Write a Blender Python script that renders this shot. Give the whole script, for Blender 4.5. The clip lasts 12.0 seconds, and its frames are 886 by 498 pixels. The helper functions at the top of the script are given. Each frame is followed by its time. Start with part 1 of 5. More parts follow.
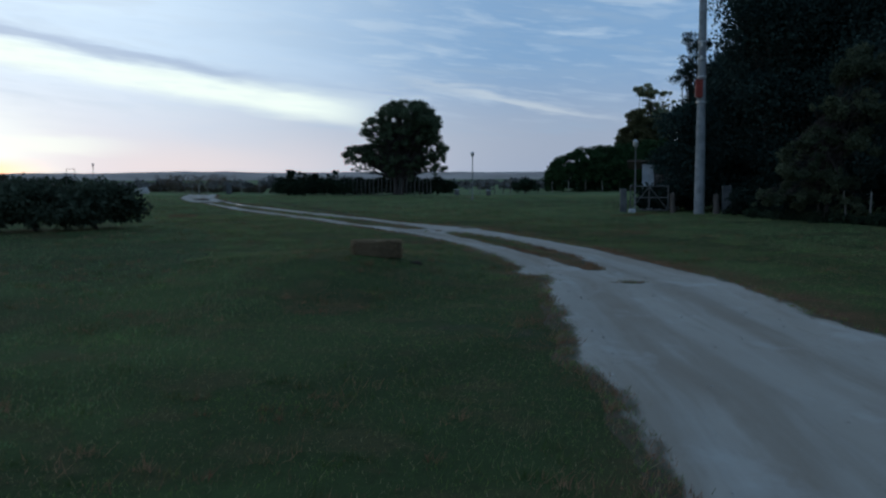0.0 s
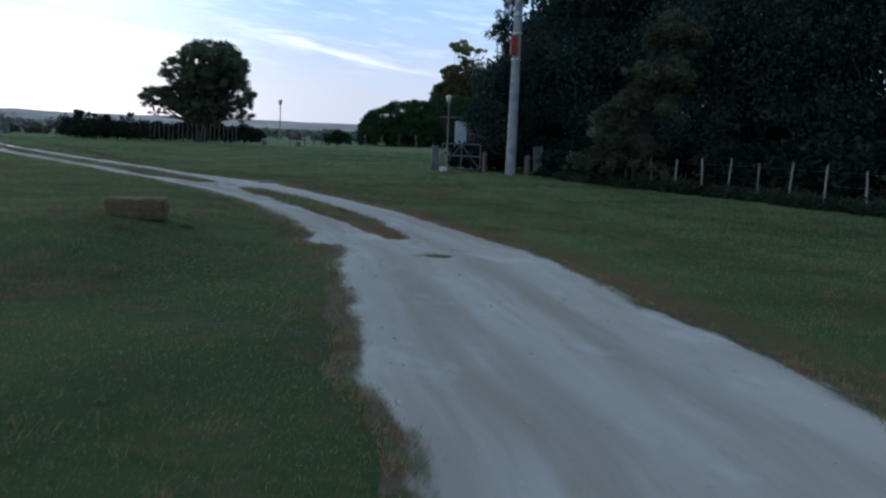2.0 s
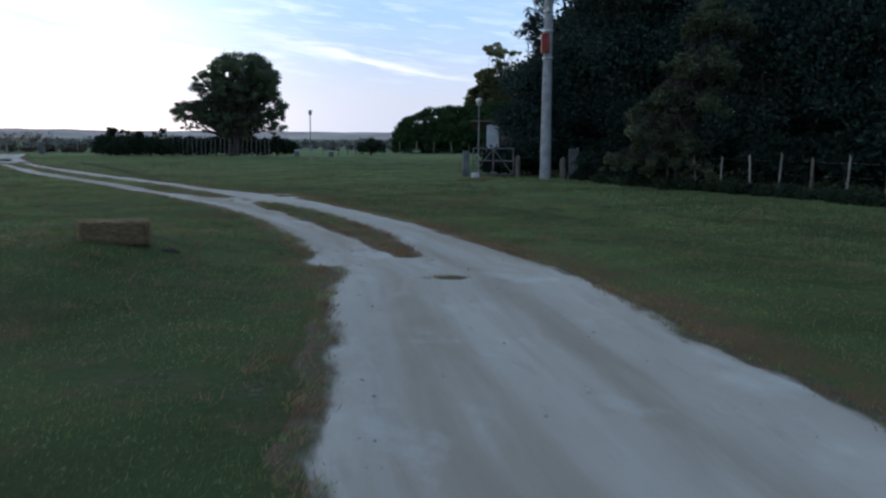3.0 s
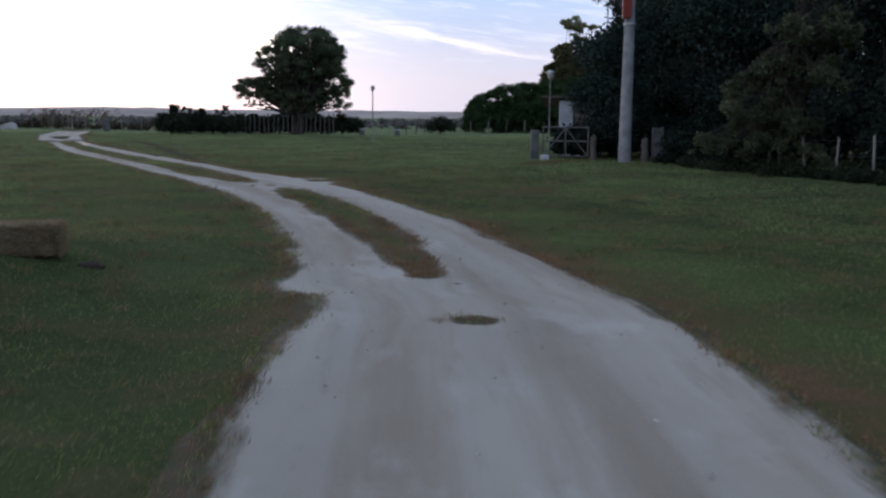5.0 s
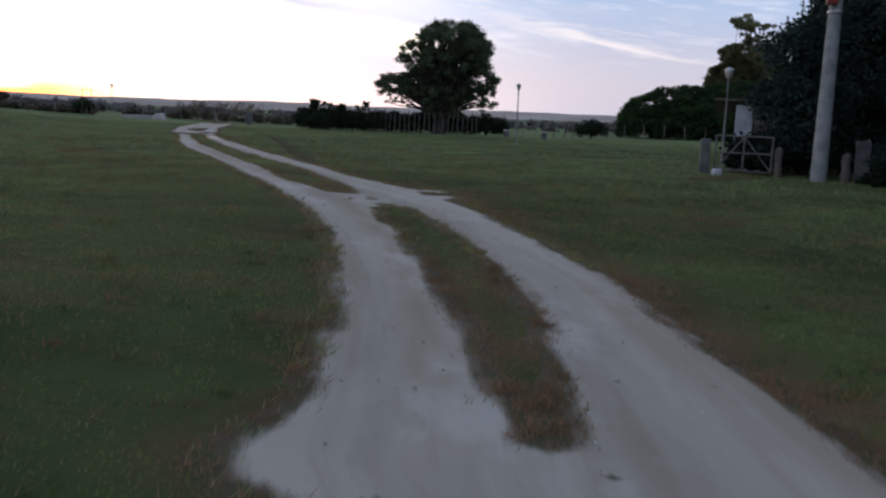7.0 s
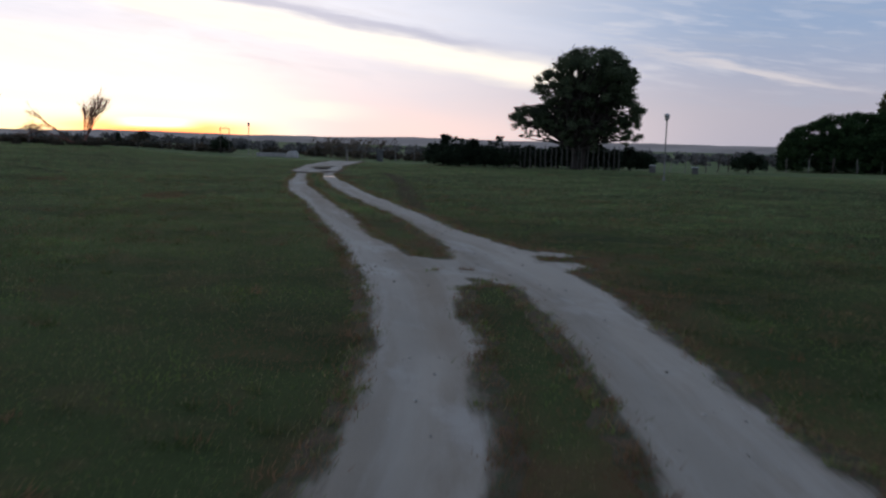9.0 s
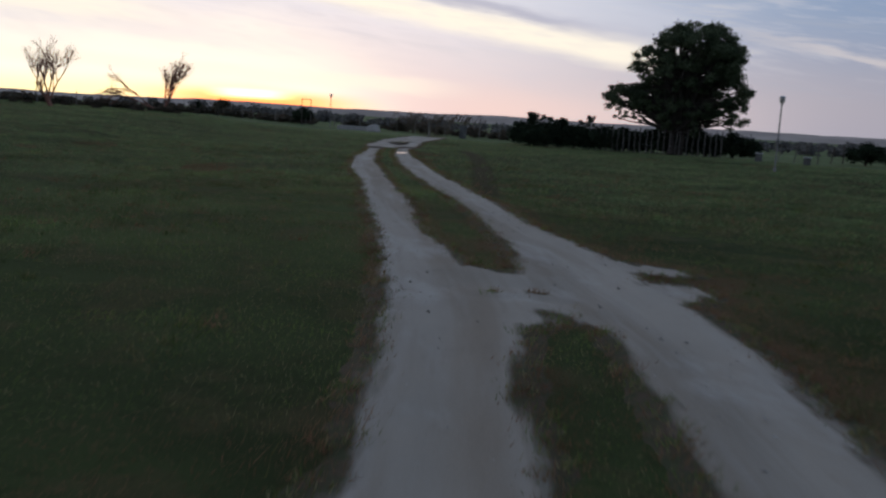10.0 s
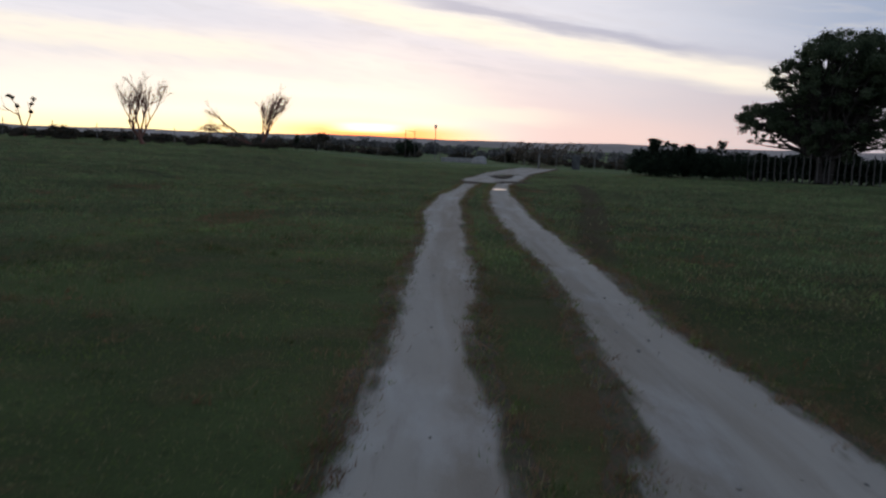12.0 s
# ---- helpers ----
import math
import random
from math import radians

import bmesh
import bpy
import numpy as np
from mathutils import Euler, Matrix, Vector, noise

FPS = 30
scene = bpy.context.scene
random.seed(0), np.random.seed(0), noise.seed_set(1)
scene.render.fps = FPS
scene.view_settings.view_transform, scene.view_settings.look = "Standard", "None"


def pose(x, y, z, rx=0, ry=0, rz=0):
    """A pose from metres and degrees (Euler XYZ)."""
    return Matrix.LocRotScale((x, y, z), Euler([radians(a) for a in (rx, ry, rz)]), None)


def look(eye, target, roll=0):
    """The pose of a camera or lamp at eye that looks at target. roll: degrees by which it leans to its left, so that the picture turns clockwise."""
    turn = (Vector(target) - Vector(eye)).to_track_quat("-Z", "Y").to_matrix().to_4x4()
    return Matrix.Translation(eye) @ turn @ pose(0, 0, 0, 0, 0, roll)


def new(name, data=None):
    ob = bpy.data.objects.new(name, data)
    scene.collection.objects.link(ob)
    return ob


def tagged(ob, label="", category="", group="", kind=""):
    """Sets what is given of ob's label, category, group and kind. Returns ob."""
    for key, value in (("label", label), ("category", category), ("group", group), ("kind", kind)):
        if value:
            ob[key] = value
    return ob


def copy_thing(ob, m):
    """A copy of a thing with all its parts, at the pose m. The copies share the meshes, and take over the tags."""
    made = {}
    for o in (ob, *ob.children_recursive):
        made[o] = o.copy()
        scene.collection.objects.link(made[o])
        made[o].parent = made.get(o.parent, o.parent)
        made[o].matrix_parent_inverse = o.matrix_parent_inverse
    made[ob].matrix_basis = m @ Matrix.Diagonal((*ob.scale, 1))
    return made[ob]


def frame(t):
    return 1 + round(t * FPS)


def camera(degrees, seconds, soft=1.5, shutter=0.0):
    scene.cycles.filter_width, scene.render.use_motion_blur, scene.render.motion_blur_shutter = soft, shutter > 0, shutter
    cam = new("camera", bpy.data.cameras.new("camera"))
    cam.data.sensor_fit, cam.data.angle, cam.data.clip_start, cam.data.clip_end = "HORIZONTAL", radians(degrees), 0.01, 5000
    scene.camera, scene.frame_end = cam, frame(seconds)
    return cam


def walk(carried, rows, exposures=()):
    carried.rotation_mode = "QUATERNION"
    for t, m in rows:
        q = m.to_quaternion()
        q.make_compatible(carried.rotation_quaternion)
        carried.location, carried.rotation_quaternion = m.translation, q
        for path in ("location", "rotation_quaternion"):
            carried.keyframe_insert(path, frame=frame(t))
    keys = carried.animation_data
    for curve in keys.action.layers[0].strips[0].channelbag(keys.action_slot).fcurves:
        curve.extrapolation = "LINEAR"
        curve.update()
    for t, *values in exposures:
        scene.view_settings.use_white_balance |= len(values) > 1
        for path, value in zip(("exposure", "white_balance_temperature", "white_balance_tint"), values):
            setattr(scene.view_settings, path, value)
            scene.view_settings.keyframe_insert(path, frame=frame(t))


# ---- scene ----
cam = camera(53.00, 12.0, soft=2.3, shutter=0.4)
PATH = [
    (0.00, pose(-0.522, -3.648, 1.554, 0, 0, 8.778) @ pose(0, 0, 0, 85.261, 0, 0) @ pose(0, 0, 0, 0, 0, -0.205)),
    (0.50, pose(-0.636, -3.120, 1.556, 0, 0, 7.464) @ pose(0, 0, 0, 83.913, 0, 0) @ pose(0, 0, 0, 0, 0, 1.306)),
    (1.00, pose(-0.626, -2.646, 1.530, 0, 0, 3.922) @ pose(0, 0, 0, 83.440, 0, 0) @ pose(0, 0, 0, 0, 0, 1.698)),
    (1.50, pose(-0.512, -2.295, 1.584, 0, 0, -1.070) @ pose(0, 0, 0, 82.555, 0, 0) @ pose(0, 0, 0, 0, 0, 2.812)),
    (2.00, pose(-0.334, -1.677, 1.562, 0, 0, -3.301) @ pose(0, 0, 0, 82.453, 0, 0) @ pose(0, 0, 0, 0, 0, 2.380)),
    (2.50, pose(-0.145, -0.966, 1.546, 0, 0, -2.042) @ pose(0, 0, 0, 82.786, 0, 0) @ pose(0, 0, 0, 0, 0, 1.219)),
    (4.50, pose(0.489, 2.119, 1.505, 0, 0, 3.056) @ pose(0, 0, 0, 82.181, 0, 0) @ pose(0, 0, 0, 0, 0, 0.708)),
    (5.00, pose(0.490, 3.102, 1.460, 0, 0, 4.411) @ pose(0, 0, 0, 81.420, 0, 0) @ pose(0, 0, 0, 0, 0, 0.511)),
    (5.50, pose(0.468, 4.139, 1.467, 0, 0, 6.059) @ pose(0, 0, 0, 83.295, 0, 0) @ pose(0, 0, 0, 0, 0, 0.368)),
    (6.00, pose(0.389, 5.134, 1.479, 0, 0, 9.730) @ pose(0, 0, 0, 83.127, 0, 0) @ pose(0, 0, 0, 0, 0, 0.527)),
    (6.50, pose(0.311, 6.178, 1.469, 0, 0, 11.971) @ pose(0, 0, 0, 82.173, 0, 0) @ pose(0, 0, 0, 0, 0, 1.139)),
    (7.00, pose(0.144, 7.220, 1.436, 0, 0, 13.746) @ pose(0, 0, 0, 81.277, 0, 0) @ pose(0, 0, 0, 0, 0, 2.153)),
    (9.00, pose(-0.614, 11.232, 1.492, 0, 0, 23.010) @ pose(0, 0, 0, 83.167, 0, 0) @ pose(0, 0, 0, 0, 0, 1.366)),
    (9.50, pose(-1.124, 12.684, 1.470, 0, 0, 25.275) @ pose(0, 0, 0, 82.489, 0, 0) @ pose(0, 0, 0, 0, 0, 2.396)),
    (10.00, pose(-1.680, 14.157, 1.405, 0, 0, 28.409) @ pose(0, 0, 0, 81.583, 0, 0) @ pose(0, 0, 0, 0, 0, 3.291)),
    (10.50, pose(-2.258, 15.489, 1.426, 0, 0, 29.993) @ pose(0, 0, 0, 82.266, 0, 0) @ pose(0, 0, 0, 0, 0, 2.860)),
    (11.00, pose(-2.757, 16.678, 1.422, 0, 0, 32.030) @ pose(0, 0, 0, 82.645, 0, 0) @ pose(0, 0, 0, 0, 0, 1.831)),
    (11.50, pose(-3.284, 17.775, 1.490, 0, 0, 34.638) @ pose(0, 0, 0, 82.509, 0, 0) @ pose(0, 0, 0, 0, 0, 2.319)),
    (12.00, pose(-3.837, 18.817, 1.415, 0, 0, 36.087) @ pose(0, 0, 0, 83.185, 0, 0) @ pose(0, 0, 0, 0, 0, 1.958)),
]
EXPOSURES = [
    (0.0, -0.82, 5150, -8), (0.5, -0.6, 5200, -8), (1.0, -0.36, 5300, -8), (1.5, -0.10, 5450, -5), (2.5, 0.08, 5550, -4),
    (4.5, 0.12, 6150, 6), (5.5, 0.12, 6300, 9), (7.0, -0.15, 6350, 9), (9.0, -0.66, 6200, 7), (9.5, -0.76, 6200, 7), (10.0, -0.88, 6230, 7), (12.0, -0.84, 6300, 7),
]
walk(cam, PATH, EXPOSURES)

# sky colours, light given off
SKY_STRENGTH = 1.0
SKY_BLUE = (0.49, 0.615, 0.88)
SKY_WHITE = (1.52, 1.44, 1.52)
SKY_TOP = (0.36, 0.46, 0.68)
SKY_HAZE = (0.72, 0.67, 0.78)
SKY_PALE = (1.52, 1.29, 1.30)
SKY_YELLOW = (3.0, 2.25, 1.15)
SKY_PINK = (1.72, 1.22, 1.08)
SKY_CLOUD = (0.68, 0.72, 0.88)
SKY_LIT = (1.22, 1.14, 1.20)
SKY_CREAM = (2.15, 1.92, 1.62)
SKY_BRIGHT = (1.95, 1.72, 1.42)
SKY_RIFT = (1.25, 1.10, 1.08)
SKY_BANK = (0.68, 0.68, 0.88)
SKY_EMBER = (4.8, 1.0, 0.22)
SKY_CORE = (7.0, 4.6, 2.2)
SKY_VEIL = (1.22, 1.20, 1.35)

# ---- world: dusk sky, the sun just under the ridge ----
SUN_AZ = 41.0                                   # degrees to the left of +y
world = bpy.data.worlds.new("dusk_sky")
scene.world = world
world.use_nodes = True
wn, wl = world.node_tree.nodes, world.node_tree.links
wn.clear()


def wire(nodes, links, kind, *ins, **props):
    """A node with its settings and its inputs, numbers or sockets, in order."""
    n = nodes.new(kind)
    for k, v in props.items():
        if k == "operation":
            n.operation = v
        elif k == "data_type":
            n.data_type = v
        elif k == "blend_type":
            n.blend_type = v
        elif k == "use_clamp":
            n.use_clamp = v
    for i, v in enumerate(ins):
        if v is None:
            continue
        if isinstance(v, bpy.types.NodeSocket):
            links.new(v, n.inputs[i])
        else:
            n.inputs[i].default_value = v
    return n


def wm(op, a, b=0.0, c=None):
    return wire(wn, wl, "ShaderNodeMath", a, b, c, operation=op).outputs[0]


def ramp_step(v, lo, hi):
    """0 below lo, 1 above hi, smooth between."""
    n = wn.new("ShaderNodeMapRange")
    n.interpolation_type = "SMOOTHSTEP"
    wl.new(v, n.inputs[0])
    n.inputs[1].default_value, n.inputs[2].default_value = min(lo, hi), max(lo, hi)
    n.inputs[3].default_value, n.inputs[4].default_value = (0, 1) if lo < hi else (1, 0)
    return n.outputs[0]


def wmix(fac, a, b):
    n = wn.new("ShaderNodeMixRGB")
    for i, v in enumerate((fac, a, b)):
        if isinstance(v, bpy.types.NodeSocket):
            wl.new(v, n.inputs[i])
        elif i:
            n.inputs[i].default_value = (*v, 1)
        else:
            n.inputs[i].default_value = v
    return n.outputs[0]


geo = wn.new("ShaderNodeTexCoord")
sep = wn.new("ShaderNodeSeparateXYZ")
wl.new(geo.outputs["Generated"], sep.inputs[0])
dx, dy, dz = sep.outputs
az = wm("MULTIPLY", wm("ARCTAN2", wm("MULTIPLY", dx, -1.0), dy), 180 / math.pi)      # degrees left of +y
el = wm("MULTIPLY", wm("ARCSINE", dz), 180 / math.pi)
off = wm("ABSOLUTE", wm("SUBTRACT", az, SUN_AZ))
# cloud noise, drawn out along streaks that fall away to the right
flat_v = wn.new("ShaderNodeCombineXYZ")
wl.new(wm("MULTIPLY", az, 0.055), flat_v.inputs[0])
wl.new(wm("MULTIPLY", wm("SUBTRACT", el, wm("MULTIPLY", az, 0.10)), 0.36), flat_v.inputs[1])
cloud = wn.new("ShaderNodeTexNoise")
wl.new(flat_v.outputs[0], cloud.inputs["Vector"])
cloud.inputs["Scale"].default_value, cloud.inputs["Detail"].default_value = 1.3, 6
cloud.inputs["Roughness"].default_value, cloud.inputs["Distortion"].default_value = 0.55, 0.35
fine = wn.new("ShaderNodeTexNoise")
wl.new(flat_v.outputs[0], fine.inputs["Vector"])
fine.inputs["Scale"].default_value, fine.inputs["Detail"].default_value = 4.5, 5
cn, fn = cloud.outputs[0], fine.outputs[0]

# the afterglow reaches farther to the left of the sun than to its right
wide = wm("MAXIMUM", wm("MULTIPLY", wm("SUBTRACT", az, SUN_AZ), 0.32), wm("MULTIPLY", wm("SUBTRACT", SUN_AZ, az), 2.0))
wide_b = wm("MAXIMUM", wm("MULTIPLY", wm("SUBTRACT", az, SUN_AZ), 0.35), wm("SUBTRACT", SUN_AZ, az))
near_sun = ramp_step(wide_b, 38, 8)
upper = wmix(near_sun, SKY_BLUE, SKY_WHITE)
zenith = ramp_step(el, 10, 40)
upper = wmix(zenith, upper, SKY_TOP)
lower = wmix(ramp_step(wide_b, 42, 6), SKY_HAZE, SKY_PALE)
col = wmix(ramp_step(el, 1.5, 8.0), lower, upper)
# glow low over the horizon: a high pale part and a low yellow one
high_glow = wm("MULTIPLY", ramp_step(wide, 26, 3), ramp_step(wm("ADD", el, wm("MULTIPLY", wide, 0.12)), 7.5, 2.2))
col = wmix(wm("MULTIPLY", high_glow, 0.95), col, SKY_CREAM)
glow = wm("MULTIPLY", ramp_step(wide, 24, 4), ramp_step(wm("ADD", el, wm("MULTIPLY", wide, 0.06)), 2.0, 0.5))
col = wmix(glow, col, SKY_YELLOW)
pink = wm("MULTIPLY", wm("MULTIPLY", ramp_step(off, 36, 12), ramp_step(az, SUN_AZ - 2, SUN_AZ - 18)), ramp_step(el, 3.2, 0.3))
col = wmix(wm("MULTIPLY", pink, 0.75), col, SKY_PINK)
# grey violet cloud, in streaks
veil = wm("MULTIPLY", wm("MULTIPLY", ramp_step(cn, 0.50, 0.68), wm("ADD", wm("MULTIPLY", ramp_step(off, 8, 34), 0.72), 0.28)), wm("MULTIPLY", ramp_step(el, 0.8, 4.0), ramp_step(el, 60, 14)))
col = wmix(wm("MULTIPLY", veil, 0.62), col, wmix(near_sun, SKY_CLOUD, SKY_VEIL))
lit = wm("MULTIPLY", ramp_step(cn, 0.46, 0.36), ramp_step(el, 2.0, 5.0))
col = wmix(wm("MULTIPLY", lit, 0.42), col, SKY_LIT)


def streak(colour, a0, e0, slope, half, az_lo, az_hi, soft, amount, rough=1.2):
    """A long cloud bank or a bright gap: its line el = e0 + slope (az - a0), its half width and its ends."""
    global col
    v = wm("SUBTRACT", el, wm("ADD", wm("MULTIPLY", wm("SUBTRACT", az, a0), slope), e0))
    v = wm("ADD", v, wm("MULTIPLY", wm("SUBTRACT", fn, 0.5), rough))
    w = wm("MULTIPLY", ramp_step(wm("ABSOLUTE", v), half + soft, half * 0.4), wm("MULTIPLY", ramp_step(az, az_lo, az_lo + 7), ramp_step(az, az_hi, az_hi - 7)))
    col = wmix(wm("MULTIPLY", w, amount), col, colour)


streak(SKY_BRIGHT, 24, 5.45, 0.155, 0.55, 11, 60, 0.75, 0.95, 0.8)
streak(SKY_BANK, 28, 7.25, 0.16, 0.18, 17, 42, 0.42, 0.65, 1.0)
streak(SKY_VEIL, 26, 8.1, 0.15, 0.35, 10, 40, 0.9, 0.3, 1.4)
streak(SKY_RIFT, 5, 4.75, 0.185, 0.10, -4, 12, 0.25, 0.65, 1.2)
streak(SKY_RIFT, 8, 5.7, 0.10, 0.05, 3, 14, 0.25, 0.5, 1.6)
streak(SKY_BRIGHT, 40, 2.0, 0.02, 0.25, 26, 60, 0.5, 0.6, 0.8)
streak(SKY_VEIL, 48, 4.4, 0.06, 0.25, 34, 70, 0.7, 0.25, 1.4)
streak(SKY_BRIGHT, 58, 5.6, 0.03, 0.45, 44, 90, 0.8, 0.8, 1.0)
streak(SKY_VEIL, 52, 7.4, 0.08, 0.3, 38, 80, 0.8, 0.3, 1.4)
mottle = wn.new("ShaderNodeTexNoise")
wl.new(flat_v.outputs[0], mottle.inputs["Vector"])
mottle.inputs["Scale"].default_value, mottle.inputs["Detail"].default_value, mottle.inputs["Roughness"].default_value = 5.0, 6, 0.55
high = ramp_step(el, 1.5, 6.0)
col = wmix(wm("MULTIPLY", wm("MULTIPLY", ramp_step(mottle.outputs[0], 0.50, 0.66), high), 0.2), col, SKY_LIT)
col = wmix(wm("MULTIPLY", wm("MULTIPLY", ramp_step(mottle.outputs[0], 0.48, 0.34), high), 0.2), col, wmix(near_sun, SKY_CLOUD, SKY_VEIL))
# a thin red line where the sun has gone
ember = wm("MULTIPLY", ramp_step(wm("ABSOLUTE", wm("SUBTRACT", az, SUN_AZ - 0.5)), 8.5, 1.5), ramp_step(el, 1.25, 0.5))
col = wmix(wm("MULTIPLY", ember, 0.85), col, SKY_EMBER)
core = wm("MULTIPLY", ramp_step(wm("ABSOLUTE", wm("SUBTRACT", az, SUN_AZ)), 3.2, 0.5), ramp_step(wm("ABSOLUTE", wm("SUBTRACT", el, 0.8)), 0.4, 0.1))
col = wmix(wm("MULTIPLY", core, 0.9), col, SKY_CORE)
# the half below the horizon carries no light of its own but a dim green grey
col = wmix(ramp_step(el, -0.5, -3.0), col, (0.03, 0.035, 0.03))
air = wn.new("ShaderNodeTexSky")
air.sky_type, air.sun_disc = "NISHITA", False
air.sun_elevation, air.sun_rotation = radians(1.5), radians(-SUN_AZ)
both = wn.new("ShaderNodeMixRGB")
both.blend_type = "ADD"
both.inputs[0].default_value = 0.012
wl.new(col, both.inputs[1])
wl.new(air.outputs[0], both.inputs[2])
back = wn.new("ShaderNodeBackground")
wl.new(both.outputs[0], back.inputs[0])
back.inputs[1].default_value = SKY_STRENGTH
wout = wn.new("ShaderNodeOutputWorld")
wl.new(back.outputs[0], wout.inputs[0])

sun = new("sun", bpy.data.lights.new("sun", "SUN"))
sun.data.energy, sun.data.angle, sun.data.color = 0.25, radians(12), (1.0, 0.62, 0.38)
sd = Vector((-math.sin(radians(SUN_AZ)), math.cos(radians(SUN_AZ)), math.tan(radians(2.0))))
sun.matrix_world = look((0, 0, 60), Vector((0, 0, 60)) - sd)

# ---- materials ----


class Mat:
    """A node material under construction."""

    def __init__(self, name, rough=0.8, metal=0.0, spec=0.3):
        self.m = bpy.data.materials.new(name)
        self.m.use_nodes = True
        self.n, self.l = self.m.node_tree.nodes, self.m.node_tree.links
        self.b = self.n["Principled BSDF"]
        self.b.inputs["Roughness"].default_value = rough
        self.b.inputs["Metallic"].default_value = metal
        self.b.inputs["Specular IOR Level"].default_value = spec
        self.tc = self.n.new("ShaderNodeTexCoord")

    def noise(self, scale, detail=4, rough=0.55, stretch=None, world_space=True):
        t = self.n.new("ShaderNodeTexNoise")
        t.inputs["Scale"].default_value, t.inputs["Detail"].default_value, t.inputs["Roughness"].default_value = scale, detail, rough
        src = self.tc.outputs["Object"]
        if world_space:
            g = self.n.new("ShaderNodeNewGeometry")
            src = g.outputs["Position"]
        if stretch:
            mp = self.n.new("ShaderNodeMapping")
            mp.inputs["Scale"].default_value = stretch
            self.l.new(src, mp.inputs[0])
            src = mp.outputs[0]
        self.l.new(src, t.inputs["Vector"])
        return t.outputs[0]

    def step(self, v, lo, hi):
        r = self.n.new("ShaderNodeMapRange")
        r.interpolation_type = "SMOOTHSTEP"
        self.l.new(v, r.inputs[0])
        r.inputs[1].default_value, r.inputs[2].default_value = min(lo, hi), max(lo, hi)
        r.inputs[3].default_value, r.inputs[4].default_value = (0, 1) if lo < hi else (1, 0)
        return r.outputs[0]

    def math(self, op, a, b):
        return wire(self.n, self.l, "ShaderNodeMath", a, b, operation=op).outputs[0]

    def mix(self, f, a, b):
        n = self.n.new("ShaderNodeMixRGB")
        for i, v in enumerate((f, a, b)):
            if isinstance(v, bpy.types.NodeSocket):
                self.l.new(v, n.inputs[i])
            elif i:
                n.inputs[i].default_value = (*v, 1)
            else:
                n.inputs[i].default_value = v
        return n.outputs[0]

    def attr(self, name):
        a = self.n.new("ShaderNodeAttribute")
        a.attribute_name = name
        return a.outputs["Fac"]

    def random(self, island=False):
        if island:
            return self.n.new("ShaderNodeNewGeometry").outputs["Random Per Island"]
        return self.n.new("ShaderNodeObjectInfo").outputs["Random"]

    def colour(self, c):
        if isinstance(c, bpy.types.NodeSocket):
            self.l.new(c, self.b.inputs["Base Color"])
        else:
            self.b.inputs["Base Color"].default_value = (*c, 1)
        return self

    def bump(self, h, strength=0.4, dist=0.02):
        n = self.n.new("ShaderNodeBump")
        n.inputs["Strength"].default_value, n.inputs["Distance"].default_value = strength, dist
        self.l.new(h, n.inputs["Height"])
        self.l.new(n.outputs[0], self.b.inputs["Normal"])
        return self


def leaf_material(name, dark, light, extra=None, share=0.12, thin=0.3, patch=0.0):
    m = Mat(name, 0.75, 0, 0.07)
    r = m.random(True)
    c = m.mix(m.step(r, 0.0, 1.0), dark, light)
    c = m.mix(m.step(m.noise(0.9, 3), 0.42, 0.66), c, tuple(0.75 * v for v in dark))
    if patch:
        c = m.mix(m.math("MULTIPLY", m.step(m.noise(0.33, 4, 0.6), 0.43, 0.62), patch), c, tuple(0.5 * v for v in dark))
        c = m.mix(m.math("MULTIPLY", m.step(m.noise(1.3, 5, 0.65), 0.47, 0.60), patch * 1.1), c, (0.186, 0.168, 0.084))
        c = m.mix(m.math("MULTIPLY", m.step(m.noise(0.85, 4, 0.6), 0.54, 0.64), patch), c, (1.2 * light[0], 1.3 * light[1], 0.85 * light[2]))
    if extra:
        c = m.mix(m.step(r, 1 - share - 0.02, 1 - share), c, extra)
    m.colour(c)
    if thin:                                    # light through the leaf
        t, x = m.n.new("ShaderNodeBsdfTranslucent"), m.n.new("ShaderNodeMixShader")
        m.l.new(c, t.inputs["Color"])
        x.inputs[0].default_value = thin
        m.l.new(m.b.outputs[0], x.inputs[1])
        m.l.new(t.outputs[0], x.inputs[2])
        m.l.new(x.outputs[0], m.n["Material Output"].inputs["Surface"])
    return m.m


def plain(name, a, b, scale=6, rough=0.75, metal=0.0, bump=0.3, stretch=None, spec=0.3, dist=0.01):
    m = Mat(name, rough, metal, spec)
    n1, n2 = m.noise(scale, 5, stretch=stretch), m.noise(scale * 6, 3, stretch=stretch)
    c = m.mix(m.step(n1, 0.35, 0.65), a, b)
    c = m.mix(m.math("MULTIPLY", m.step(n2, 0.5, 0.75), 0.35), c, tuple(0.55 * v for v in a))
    m.colour(c).bump(n2, bump, dist)
    return m.m


